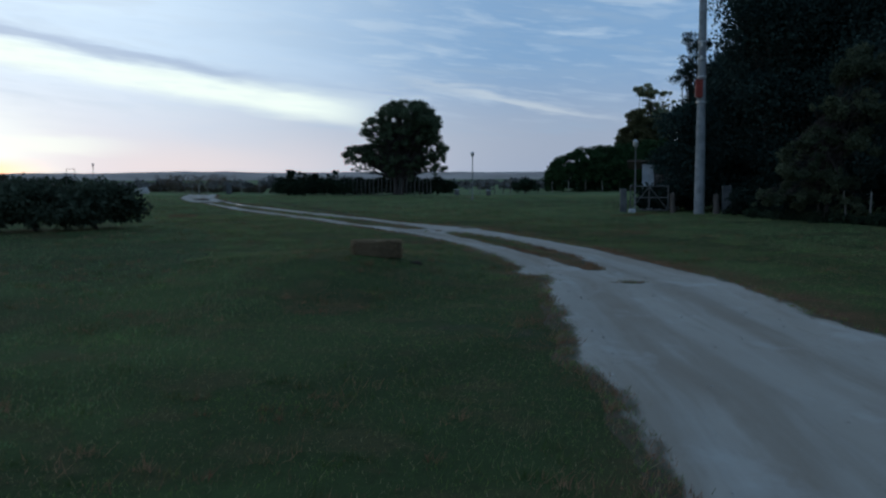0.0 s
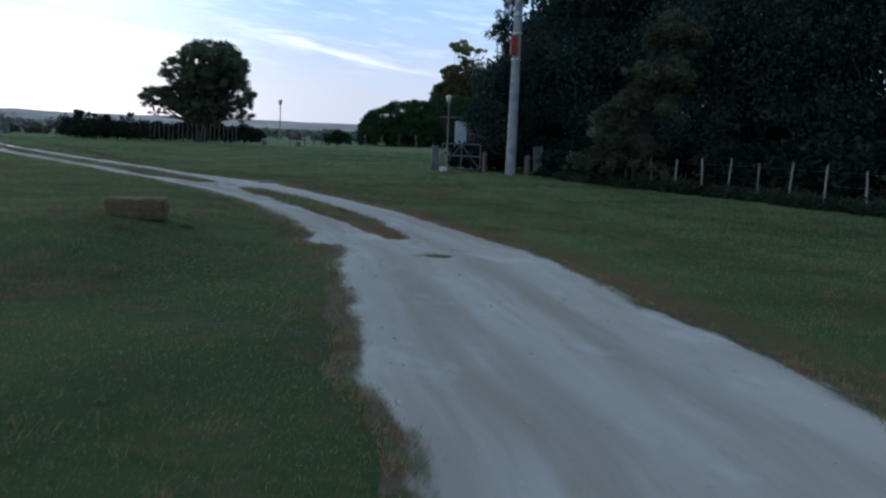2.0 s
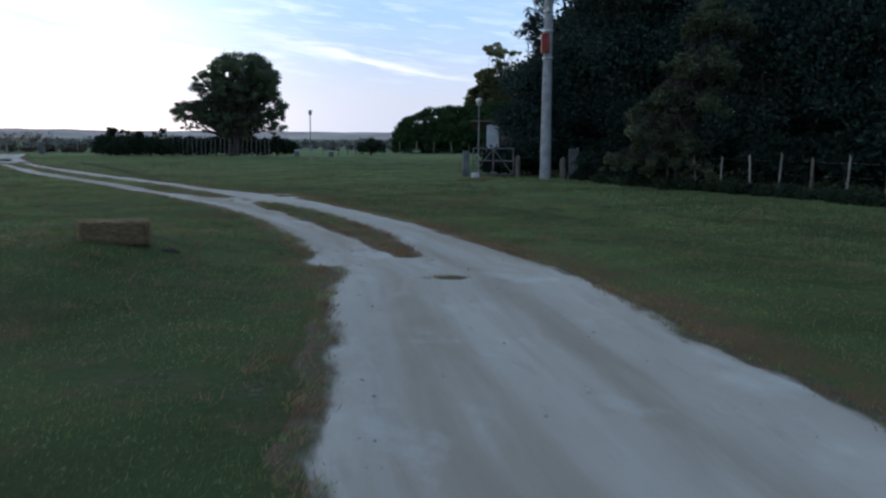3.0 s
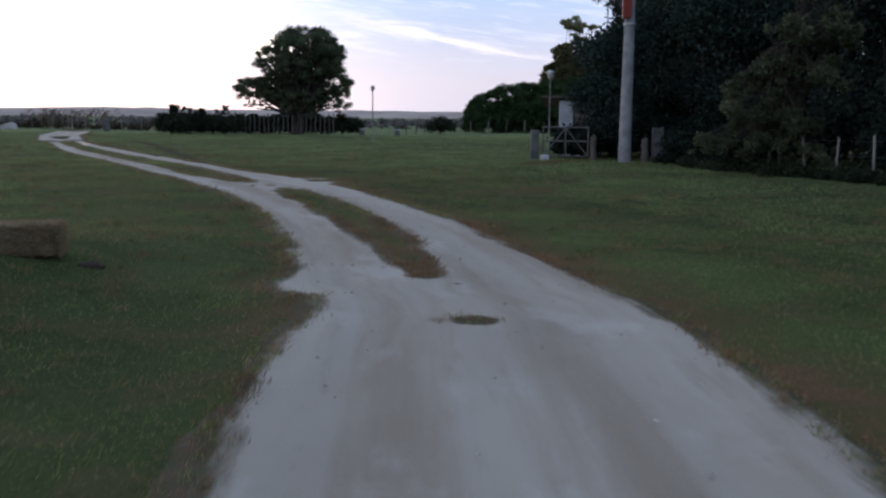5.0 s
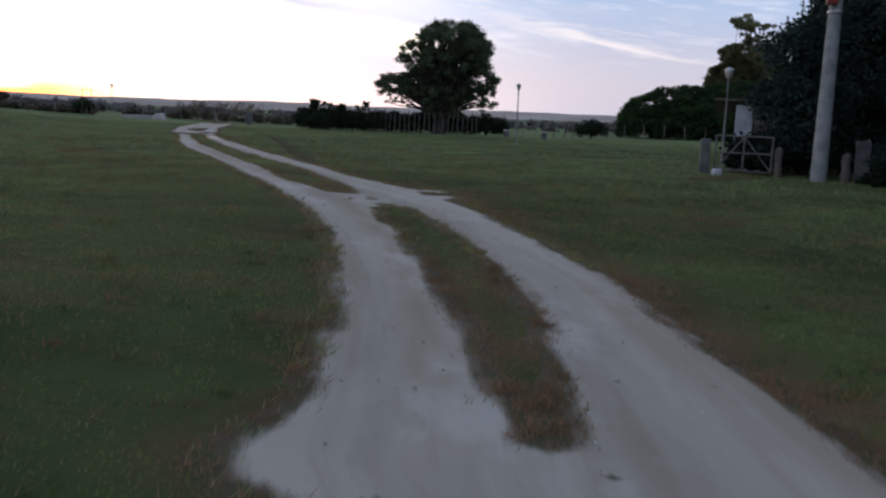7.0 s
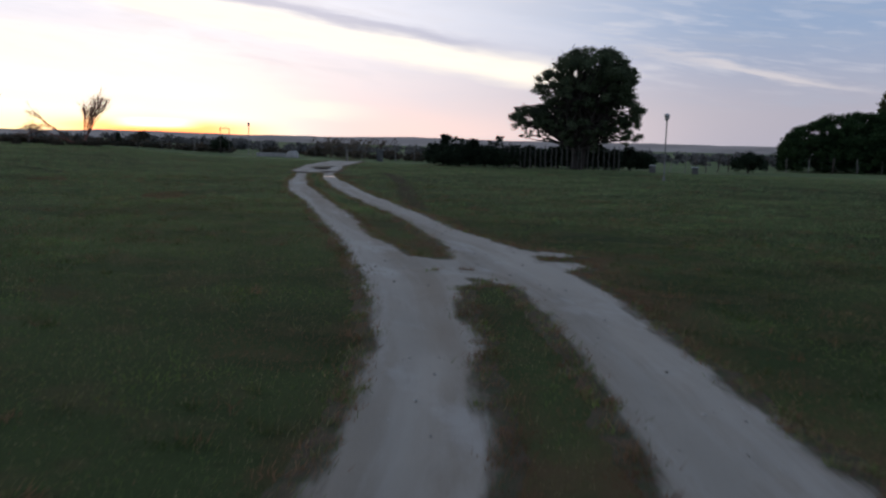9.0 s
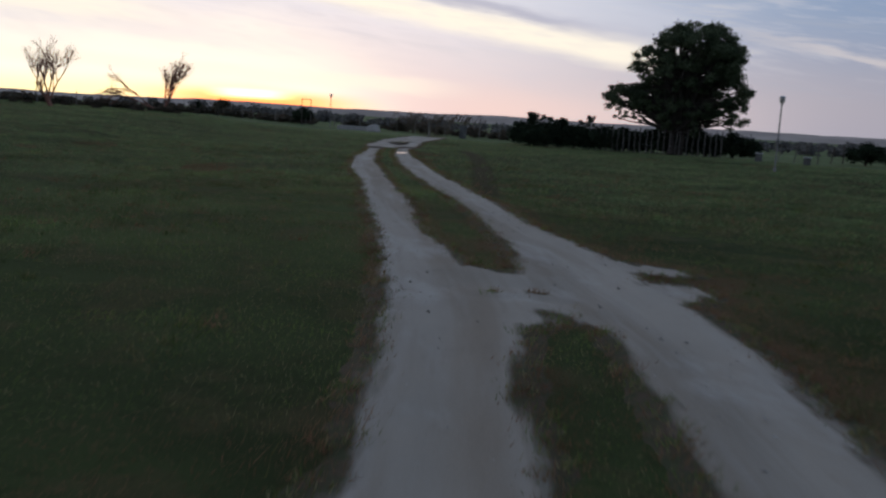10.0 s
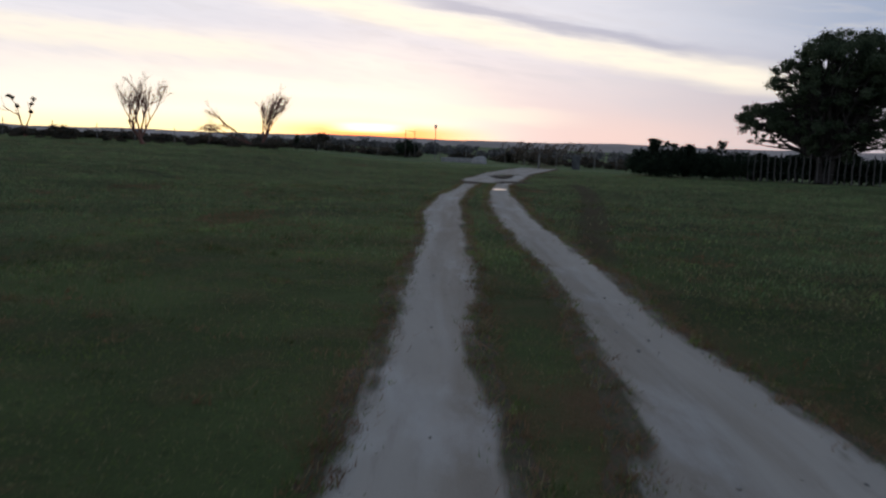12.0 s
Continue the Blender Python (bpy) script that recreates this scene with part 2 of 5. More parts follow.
def ground_material():
    m = Mat("meadow", 0.95, 0, 0.06)
    big, mid, small = m.noise(0.12, 4), m.noise(0.7, 5, 0.62), m.noise(11.0, 4, 0.65)
    near = m.mix(m.step(big, 0.38, 0.62), (0.042, 0.060, 0.022), (0.074, 0.102, 0.036))
    near = m.mix(m.math("MULTIPLY", m.step(m.noise(0.33, 4, 0.6), 0.43, 0.62), 0.45), near, (0.018, 0.026, 0.010))
    near = m.mix(m.math("MULTIPLY", m.step(m.noise(1.3, 5, 0.65), 0.50, 0.62), 0.55), near, (0.086, 0.074, 0.036))
    sward = m.mix(m.step(big, 0.38, 0.62), (0.102, 0.140, 0.062), (0.138, 0.182, 0.084))
    sward = m.mix(m.math("MULTIPLY", m.step(mid, 0.48, 0.66), 0.6), sward, (0.130, 0.110, 0.054))
    c = m.mix(m.attr("sward"), near, sward)      # closed sward beyond the single blades
    c = m.mix(m.math("MULTIPLY", m.step(small, 0.48, 0.72), 0.45), c, (0.020, 0.026, 0.011))
    worn = m.math("MULTIPLY", m.attr("worn"), m.step(m.noise(1.6, 5, 0.65), 0.30, 0.60))
    c = m.mix(worn, c, (0.118, 0.072, 0.042))
    c = m.mix(m.math("MULTIPLY", m.attr("wheel"), m.step(m.noise(2.2, 4, 0.6), 0.25, 0.5)), c, (0.050, 0.042, 0.022))
    spots = m.math("MULTIPLY", m.attr("bare"), m.step(m.noise(7.0, 5, 0.65), 0.34, 0.56))
    crumb = m.mix(m.step(m.noise(16.0, 4, 0.7), 0.46, 0.58), (0.030, 0.024, 0.018), (0.135, 0.118, 0.098))
    c = m.mix(spots, c, crumb)
    m.colour(c).bump(m.noise(26.0, 4, 0.7), 0.9, 0.04)
    return m.m


def gravel_material():
    """Crushed limestone: every variation is drawn out along the wheel tracks."""
    m = Mat("crushed_limestone", 0.9, 0, 0.2)
    vec = m.n.new("ShaderNodeCombineXYZ")
    m.l.new(m.attr("across"), vec.inputs[0])
    m.l.new(m.attr("along"), vec.inputs[1])

    def streaks(sx, sy, detail, rough=0.55):
        mp = m.n.new("ShaderNodeMapping")
        mp.inputs["Scale"].default_value = (sx, sy, 1)
        m.l.new(vec.outputs[0], mp.inputs[0])
        t = m.n.new("ShaderNodeTexNoise")
        t.inputs["Scale"].default_value, t.inputs["Detail"].default_value, t.inputs["Roughness"].default_value = 1.0, detail, rough
        m.l.new(mp.outputs[0], t.inputs["Vector"])
        return t.outputs[0]

    small = m.noise(65.0, 4, 0.75)
    c = m.mix(m.step(streaks(0.9, 0.25, 4), 0.35, 0.65), (0.300, 0.276, 0.234), (0.350, 0.326, 0.282))
    c = m.mix(m.math("MULTIPLY", m.step(streaks(1.9, 0.12, 5), 0.46, 0.66), 0.55), c, (0.192, 0.160, 0.118))
    c = m.mix(m.math("MULTIPLY", m.step(streaks(4.5, 0.35, 5), 0.50, 0.72), 0.35), c, (0.38, 0.365, 0.335))
    c = m.mix(m.math("MULTIPLY", m.attr("lane"), m.step(streaks(3.0, 0.5, 5), 0.25, 0.65)), c, (0.235, 0.204, 0.162))
    c = m.mix(m.math("MULTIPLY", m.step(streaks(6.0, 1.2, 6, 0.65), 0.54, 0.70), 0.28), c, (0.200, 0.174, 0.140))
    c = m.mix(m.math("MULTIPLY", m.step(small, 0.50, 0.70), 0.22), c, (0.40, 0.385, 0.35))
    # pale fines washed together in shallow sheets
    c = m.mix(m.math("MULTIPLY", m.step(streaks(1.1, 0.6, 6, 0.6), 0.53, 0.68), 0.5), c, (0.43, 0.42, 0.395))
    # soil and dead turf creep in along the edge
    edge = m.math("ADD", m.attr("depth"), m.math("MULTIPLY", m.math("SUBTRACT", streaks(5.0, 0.9, 6), 0.5), 0.42))
    soil = m.mix(m.step(m.noise(9.0, 4, 0.65), 0.38, 0.62), (0.078, 0.056, 0.036), (0.042, 0.050, 0.022))
    c = m.mix(m.step(edge, 0.37, 0.51), soil, c)
    m.colour(c).bump(small, 0.55, 0.012)
    return m.m


M_GROUND, M_GRAVEL = ground_material(), gravel_material()
M_BLADE = leaf_material("grass_blade", (0.136, 0.192, 0.062), (0.212, 0.284, 0.092), (0.310, 0.285, 0.160), 0.24, 0.5, 0.55)
M_BLADE_LONG = leaf_material("long_grass_blade", (0.182, 0.265, 0.120), (0.266, 0.360, 0.172), (0.295, 0.275, 0.150), 0.15, 0.5, 0.45)
M_TUSSOCK = leaf_material("tussock_blade", (0.055, 0.088, 0.026), (0.105, 0.140, 0.046), (0.24, 0.20, 0.11), 0.15, 0.5, 0.4)
M_DRY = leaf_material("dry_grass_blade", (0.215, 0.130, 0.078), (0.330, 0.215, 0.132), (0.120, 0.125, 0.052), 0.12, 0.5)
M_BARK = plain("dark_bark", (0.030, 0.024, 0.019), (0.055, 0.046, 0.038), 8, 0.9, bump=0.8, stretch=(1, 1, 0.25))
# deadwood reddened and lightened: the sunset glare on the twigs is painted in
M_DEADWOOD = plain("glare_tinted_deadwood", (0.15, 0.072, 0.052), (0.23, 0.115, 0.085), 7, 0.85, bump=0.5, stretch=(1, 1, 0.3))
M_OAK = leaf_material("broadleaf", (0.072, 0.095, 0.055), (0.130, 0.160, 0.090), None, 0.1, 0.4)
M_WOOD = leaf_material("wood_leaf", (0.022, 0.038, 0.034), (0.050, 0.072, 0.060), None, 0.06, 0.15)
# wood leaf darkened: the shade under the canopy is put into this colour
M_UNDER_SHADED = leaf_material("shaded_undergrowth_leaf", (0.010, 0.018, 0.014), (0.024, 0.036, 0.027), None, 0.06, 0.1)
M_OLIVE = leaf_material("olive_leaf", (0.060, 0.074, 0.044), (0.125, 0.140, 0.082))
M_YELLOW = leaf_material("autumn_leaf", (0.19, 0.215, 0.13), (0.34, 0.365, 0.235), (0.28, 0.20, 0.06), 0.16)
M_OCHRE = leaf_material("ochre_leaf", (0.080, 0.082, 0.038), (0.150, 0.140, 0.066))
M_SHRUB = leaf_material("shrub_leaf", (0.022, 0.034, 0.020), (0.044, 0.060, 0.034))
# hedge green made lighter and greyer, with haze in the colour
M_HEDGE = leaf_material("hazed_hedge_leaf", (0.050, 0.064, 0.042), (0.090, 0.108, 0.072))
M_DOME = leaf_material("clipped_leaf", (0.026, 0.052, 0.020), (0.052, 0.086, 0.032))
# grey brown scrub, its tone raised by the haze painted in
M_SCRUB = leaf_material("hazed_scrub_leaf", (0.075, 0.072, 0.056), (0.130, 0.116, 0.086), (0.14, 0.10, 0.07), 0.2, 0.4)
# aerial haze painted into the far foliage: greyer and paler than its leaf
M_FAR_HAZED = leaf_material("hazed_far_leaf", (0.130, 0.130, 0.124), (0.20, 0.195, 0.185), None, 0.1, 0.4)
M_REED = leaf_material("reed_plume", (0.130, 0.100, 0.074), (0.220, 0.170, 0.120))
M_CONCRETE_OLD = plain("old_dark_concrete", (0.075, 0.078, 0.078), (0.125, 0.125, 0.122), 3, 0.9, bump=0.4)
M_CONCRETE = plain("weathered_concrete", (0.20, 0.205, 0.21), (0.285, 0.29, 0.295), 3, 0.85, bump=0.35)
M_POST = plain("silvered_wood", (0.15, 0.14, 0.12), (0.23, 0.215, 0.19), 9, 0.85, bump=0.5, stretch=(1, 1, 0.2))
M_POST_DARK = plain("old_dark_wood", (0.07, 0.058, 0.048), (0.12, 0.10, 0.085), 9, 0.88, bump=0.5, stretch=(1, 1, 0.2))
M_PALE = plain("grey_stake", (0.075, 0.068, 0.06), (0.115, 0.105, 0.095), 9, 0.85, bump=0.5, stretch=(1, 1, 0.2))
M_WIRE = plain("galvanised_wire", (0.28, 0.28, 0.28), (0.36, 0.36, 0.36), 20, 0.5, 0.8, 0.1)
M_WHITE = plain("whitewash", (0.36, 0.38, 0.41), (0.50, 0.52, 0.55), 2.5, 0.8, bump=0.25)
M_RED = plain("faded_red_paint", (0.17, 0.022, 0.015), (0.23, 0.034, 0.022), 5, 0.55, bump=0.1)
M_STEEL = plain("galvanised_steel", (0.38, 0.39, 0.40), (0.48, 0.49, 0.50), 9, 0.45, 0.7, 0.1)
M_PAINT = plain("white_pipe_paint", (0.075, 0.072, 0.070), (0.125, 0.12, 0.115), 6, 0.55, bump=0.1)
M_LAMP_POLE = plain("grey_pole_paint", (0.16, 0.16, 0.16), (0.22, 0.22, 0.215), 6, 0.5, bump=0.1)
M_CERAMIC = plain("glazed_ceramic", (0.55, 0.55, 0.53), (0.66, 0.66, 0.64), 10, 0.2, bump=0.03, spec=0.5)
M_LAMP = plain("opal_lamp_glass", (0.36, 0.35, 0.32), (0.46, 0.44, 0.40), 8, 0.3, bump=0.02, spec=0.5)
M_ROOF = plain("brown_roof_tile", (0.075, 0.058, 0.048), (0.11, 0.085, 0.07), 4, 0.85, bump=0.4)
M_GLASS = plain("dark_window_glass", (0.015, 0.018, 0.022), (0.025, 0.028, 0.034), 2, 0.06, bump=0.0, spec=0.6)
M_STONE = plain("pale_stone", (0.27, 0.26, 0.245), (0.37, 0.355, 0.33), 4, 0.85, bump=0.5, dist=0.03)
M_STRAW = leaf_material("straw", (0.205, 0.155, 0.090), (0.330, 0.260, 0.156))
M_STRAW_BODY = plain("pressed_straw", (0.138, 0.104, 0.064), (0.240, 0.186, 0.115), 14, 0.9, bump=0.9, stretch=(0.5, 1, 2.5), dist=0.03)
M_TWINE = plain("twine", (0.30, 0.14, 0.08), (0.38, 0.20, 0.12), 30, 0.8)
M_WATER = plain("standing_water", (0.030, 0.028, 0.024), (0.040, 0.036, 0.030), 2, 0.03, bump=0.0, spec=0.5)
M_MUD = plain("damp_mud", (0.034, 0.028, 0.022), (0.056, 0.046, 0.037), 5, 0.85, bump=0.5, spec=0.05)
# hill colour lightened to hold the haze of distance
M_HILL_HAZED = plain("hazed_far_hill", (0.26, 0.225, 0.20), (0.36, 0.315, 0.28), 0.012, 1.0, bump=0.0)
M_PEBBLE = leaf_material("pebble", (0.27, 0.25, 0.22), (0.44, 0.42, 0.38), None, 0.1, 0)
M_STALK = plain("dry_stem", (0.10, 0.085, 0.06), (0.15, 0.12, 0.08), 10, 0.9)

# ---- mesh helpers ----


def data_mesh(name, verts, faces, material, smooth=False):
    """A mesh from numpy arrays: verts (n, 3), faces (k, 3) or (k, 4)."""
    verts, faces = np.asarray(verts, np.float32), np.asarray(faces, np.int32)
    me = bpy.data.meshes.new(name)
    k, side = faces.shape
    me.vertices.add(len(verts))
    me.vertices.foreach_set("co", verts.ravel())
    me.loops.add(k * side)
    me.loops.foreach_set("vertex_index", faces.ravel())
    me.polygons.add(k)
    me.polygons.foreach_set("loop_start", np.arange(0, k * side, side, dtype=np.int32))
    me.polygons.foreach_set("loop_total", np.full(k, side, np.int32))
    me.polygons.foreach_set("use_smooth", np.full(k, smooth, bool))
    me.update(calc_edges=True)
    me.validate()
    me.materials.append(material)
    return me


def add_attr(me, name, values):
    a = me.attributes.new(name, "FLOAT", "POINT")
    a.data.foreach_set("value", np.asarray(values, np.float32))


def part(name, me, parent, label="", at=None):
    """Links a mesh as one object under a thing or a part."""
    ob = new(name, me)
    ob.parent = parent
    if at is not None:
        ob.matrix_basis = at
    if label:
        tagged(ob, label)
    return ob


def thing(name, label, category, at, group="", me=None):
    ob = new(name, me)
    ob.matrix_basis = at
    return tagged(ob, label, category, group)


def bm_mesh(name, bm, material, smooth=False):
    me = bpy.data.meshes.new(name)
    bmesh.ops.recalc_face_normals(bm, faces=bm.faces)
    if smooth:
        for f in bm.faces:
            f.smooth = True
    bm.to_mesh(me)
    bm.free()
    me.materials.append(material)
    return me


def box_bm(bm, cx, cy, cz, sx, sy, sz, bevel=0.01, turn=None):
    made = bmesh.ops.create_cube(bm, size=1.0)["verts"]
    m = Matrix.Translation((cx, cy, cz)) @ (turn or Matrix()) @ Matrix.Diagonal((sx, sy, sz, 1))
    bmesh.ops.transform(bm, matrix=m, verts=made)
    if bevel:
        edges = list({e for v in made for e in v.link_edges})
        bmesh.ops.bevel(bm, geom=edges, offset=bevel, segments=2, affect="EDGES", profile=0.6)


def box_mesh(name, material, sx, sy, sz, bevel=0.01, centre=(0, 0, 0)):
    bm = bmesh.new()
    box_bm(bm, *centre, sx, sy, sz, bevel)
    return bm_mesh(name, bm, material)


def tubes(lines, sides=6):
    """Tapered tubes along polylines: each a list of (point, radius). Returns verts, quads."""
    vs, fs, base = [], [], 0
    ring = [(math.cos(2 * math.pi * k / sides), math.sin(2 * math.pi * k / sides)) for k in range(sides)]
    for line in lines:
        pts = [Vector(p) for p, _ in line]
        for i, (p, r) in enumerate(line):
            d = (pts[min(i + 1, len(pts) - 1)] - pts[max(i - 1, 0)]).normalized()
            a = d.orthogonal().normalized() if abs(d.z) > 0.9 else d.cross(Vector((0, 0, 1))).normalized()
            b = d.cross(a)
            for c, s in ring:
                vs.append(Vector(p) + (a * c + b * s) * r)
        for i in range(len(line) - 1):
            for k in range(sides):
                k2 = (k + 1) % sides
                fs.append((base + i * sides + k, base + i * sides + k2, base + (i + 1) * sides + k2, base + (i + 1) * sides + k))
        top = base + (len(line) - 1) * sides
        if sides == 6:
            fs += [(top, top + 1, top + 2, top + 3), (top, top + 3, top + 4, top + 5)]
        base += len(line) * sides
    return np.array([tuple(v) for v in vs]), np.array(fs)


def tube_mesh(name, lines, material, sides=6):
    v, f = tubes(lines, sides)
    return data_mesh(name, v, f, material, True)


def lathe_mesh(name, profile, material, sides=16):
    """A turned shape from (radius, height) pairs."""
    return tube_mesh(name, [[((0, 0, z), max(r, 0.0005)) for r, z in profile]], material, sides)


def leaves(rng, centres, radii, count, size, flat=0.75, long=1.6, shell=0.35):
    """Kite-shaped leaves scattered through round clumps; returns verts, quads."""
    centres, radii = np.asarray(centres, float), np.asarray(radii, float)
    w = radii ** 2
    pick = rng.choice(len(centres), count, p=w / w.sum())
    d = rng.normal(size=(count, 3))
    d /= np.linalg.norm(d, axis=1)[:, None]
    rr = shell + (1 - shell) * rng.random(count) ** 0.6
    rr *= 1 + 0.18 * rng.normal(size=count)
    p = centres[pick] + d * (rr * radii[pick])[:, None] * np.array([1, 1, flat])
    a = rng.normal(size=(count, 3)) + d * 0.6
    a /= np.linalg.norm(a, axis=1)[:, None]
    b = np.cross(a, rng.normal(size=(count, 3)))
    b /= np.linalg.norm(b, axis=1)[:, None]
    s = size * (0.6 + 0.8 * rng.random(count))[:, None]
    v = np.stack([p - a * s * long * 0.5, p + b * s * 0.5, p + a * s * long * 0.5, p - b * s * 0.5], 1).reshape(-1, 3)
    return v, np.arange(count * 4).reshape(-1, 4)


# ---- the lie of the land ----
# track edges, x over y: outer left, outer right, and the two grass strips between the ruts
LEFT_Y = (-30, 0.9, 2.8, 3.8, 5.1, 6.5, 8.2, 9.3, 10.2, 10.6, 11.2, 12.4, 13.8, 15.2, 16.9, 18.0, 19.6, 21, 23, 25.2, 29.6, 33.2, 38, 41, 45, 48.6, 57.5, 63.4, 68, 90)
LEFT_X = (-1.6, 0.03, -0.1, -0.45, -0.55, -0.68, -0.86, -0.86, -1.06, -1.35, -1.45, -1.75, -2.2, -2.8, -3.45, -4.05, -4.95, -5.86, -7.22, -8.86, -11.95, -14.75, -17.9, -19.6, -22, -24.5, -29.2, -31.6, -33.2, -46)
RIGHT_Y = (-30, 3.8, 5.3, 6.5, 7.5, 8.3, 9.5, 10.5, 12, 13.4, 15.1, 16.5, 18.6, 20, 21, 21.8, 23, 23.7, 25.7, 27.4, 29.1, 34.2, 40.8, 45, 52.8, 57, 64, 68, 90)
RIGHT_X = (3.4, 2.45, 2.24, 1.99, 1.87, 1.73, 1.52, 1.19, 0.75, 0.24, -0.25, -0.92, -1.92, -2.57, -3.15, -3.75, -4.5, -5.02, -6.72, -7.9, -9.2, -13, -17.6, -20.3, -24.4, -26.6, -29.4, -31.2, -44)
IN1_Y = (10.9, 12.4, 13.3, 14.7, 16.4, 17.5, 18.1, 19.0, 20.0, 20.45)
IN1_A = (-0.42, -1.02, -1.35, -1.88, -2.58, -3.05, -3.45, -3.85, -4.22, -4.3)
IN1_B = (-0.02, -0.31, -0.50, -0.98, -1.65, -2.12, -2.40, -2.80, -3.40, -4.05)
IN2_Y = (21.6, 23.4, 26.9, 31.5, 36, 41, 45, 60)
IN2_A = (-5.56, -7.04, -9.41, -12.75, -16.0, -19.2, -21.6, -30.0)
IN2_B = (-4.77, -5.73, -8.1, -11.7, -15.0, -18.3, -20.7, -29.2)


# trodden spots in the turf beside the track: x, y, radius
BARE_SPOTS = ((-0.93, 5.1, 0.15), (-1.15, 4.62, 0.11), (-1.84, 5.3, 0.13), (-0.78, 4.6, 0.10), (-0.9, 9.2, 0.12))


# an old wheel mark through the turf beside the track, x over y
MARK_Y = (28.4, 30.0, 33.4, 38.5, 43.2, 47.0, 50.0)
MARK_X = (-8.5, -9.4, -11.1, -13.7, -16.2, -18.4, -20.6)


def smooth01(t):
    t = np.clip(t, 0, 1)
    return t * t * (3 - 2 * t)


def wob(x, y, s, seed):
    """A cheap smooth noise field on arrays, about -1 to 1."""
    r = np.random.RandomState(seed)
    out = 0
    for k in range(7):
        a, p, f = r.uniform(0, 6.28), r.uniform(0, 6.28), s * (0.6 + 0.5 * k)
        out = out + np.sin((x * math.cos(a) + y * math.sin(a)) * f + p + 1.7 * np.sin((x * math.sin(a) - y * math.cos(a)) * f * 0.6 + p * 2)) / (1 + 0.35 * k)
    return out / 3.0


def land(x, y):
    """The height of the meadow: level about the track, rising to the field on its left."""
    x, y = np.asarray(x, float), np.asarray(y, float)
    s = (x + 5) * -0.862 + (y - 20) * -0.506
    far = np.hypot(x, y - 15)
    h = 0.62 * smooth01((s - 7) / 13) * smooth01((y - 18) / 22) + 0.34 * smooth01((s - 18) / 16) * smooth01((y - 18) / 22)
    h = h + 0.05 * wob(x, y, 0.16, 3) * smooth01((far - 12) / 25) + 0.022 * wob(x, y, 0.8, 5) * smooth01((far - 4) / 10)
    # a low hump in the turf under the bale
    hump = 0.31 * np.exp(-0.5 * ((x + 4.2) / np.where(x > -4.2, 0.8, 1.9)) ** 2 - 0.5 * ((y - 10.5) / 1.7) ** 2)
    return h + hump - 2.2 * smooth01((far - 95) / 160)


def track_depth(x, y):
    """How far inside the gravel a place lies, in metres; below zero outside it. Also how near a rut's worn middle."""
    x, y = np.asarray(x, float), np.asarray(y, float)
    lx, rx = np.interp(y, LEFT_Y, LEFT_X), np.interp(y, RIGHT_Y, RIGHT_X)
    lean = np.where(y > 19, 0.84, 0.94)
    d = np.minimum(x - lx, rx - x) * lean
    a1, b1 = np.interp(y, IN1_Y, IN1_A), np.interp(y, IN1_Y, IN1_B)
    a2, b2 = np.interp(y, IN2_Y, IN2_A), np.interp(y, IN2_Y, IN2_B)
    end1 = np.minimum(y - 10.9, 20.45 - y)
    end2 = np.minimum(y - 21.6, 46.0 - y)
    s1 = np.minimum(np.minimum(x - a1, b1 - x) * lean, end1)
    s2 = np.minimum(np.minimum(x - a2, b2 - x) * lean, end2)
    d = np.minimum(d, -np.maximum(s1, s2))
    for px, py, ax, ay in ((-4.6, 22.85, 0.42, 0.34), (-4.1, 22.95, 0.26, 0.15), (-3.55, 21.7, 0.25, 0.45), (-4.2, 19.95, 0.2, 0.14), (-1.12, 10.55, 0.36, 0.34)):
        d = np.maximum(d, (1 - np.hypot((x - px) / ax, (y - py) / ay)) * min(ax, ay))
    for px, py, ax, ay in ((0.24, 9.3, 0.27, 0.15), (-4.75, 20.75, 0.13, 0.06), (-4.45, 20.95, 0.16, 0.07), (0.02, 10.72, 0.10, 0.05), (-26.5, 55.0, 0.7, 1.3)):
        d = np.minimum(d, -(1 - np.hypot((x - px) / ax, (y - py) / ay)) * 0.25)
    near = smooth01((30 - y) / 15)
    d = d + 0.02 * smooth01((y - 15) / 6)
    d = d + (0.018 * wob(x, y * 0.35, 6.0, 11) + 0.05 * wob(x, y * 0.6, 2.0, 12) + 0.028 * wob(x, y, 11.0, 13)) * (0.4 + 0.6 * near)
    return d


def dry_width(x, y):
    """The worn brown verge: broad along the track's right side, narrow elsewhere."""
    inside = smooth01((x - np.interp(y, LEFT_Y, LEFT_X) - 0.1) / 0.2) * (1 - np.exp(-0.5 * ((y - 17.5) / 2.2) ** 2))
    return (0.38 + 0.28 * inside + 0.3 * smooth01((x - np.interp(y, RIGHT_Y, RIGHT_X) + 0.1) / 0.3)) * (1 - 0.62 * smooth01((y - 22) / 6))


def axis(lo, hi, step, reach):
    """Grid lines: even between lo and hi, then wider and wider out to reach."""
    mid = list(np.arange(lo, hi + step / 2, step))
    out, d = [], step
    p = hi
    while p < reach:
        d *= 1.22
        p += d
        out.append(p)
    low, d = [], step
    p = lo
    while p > -reach:
        d *= 1.22
        p -= d
        low.append(p)
    return np.array(low[::-1] + mid + out)


def grid(xs, ys):
    gx, gy = np.meshgrid(xs, ys)
    n, m = len(xs), len(ys)
    i = np.arange(n * m).reshape(m, n)
    f = np.stack([i[:-1, :-1], i[:-1, 1:], i[1:, 1:], i[1:, :-1]], -1).reshape(-1, 4)
    return gx.ravel(), gy.ravel(), f


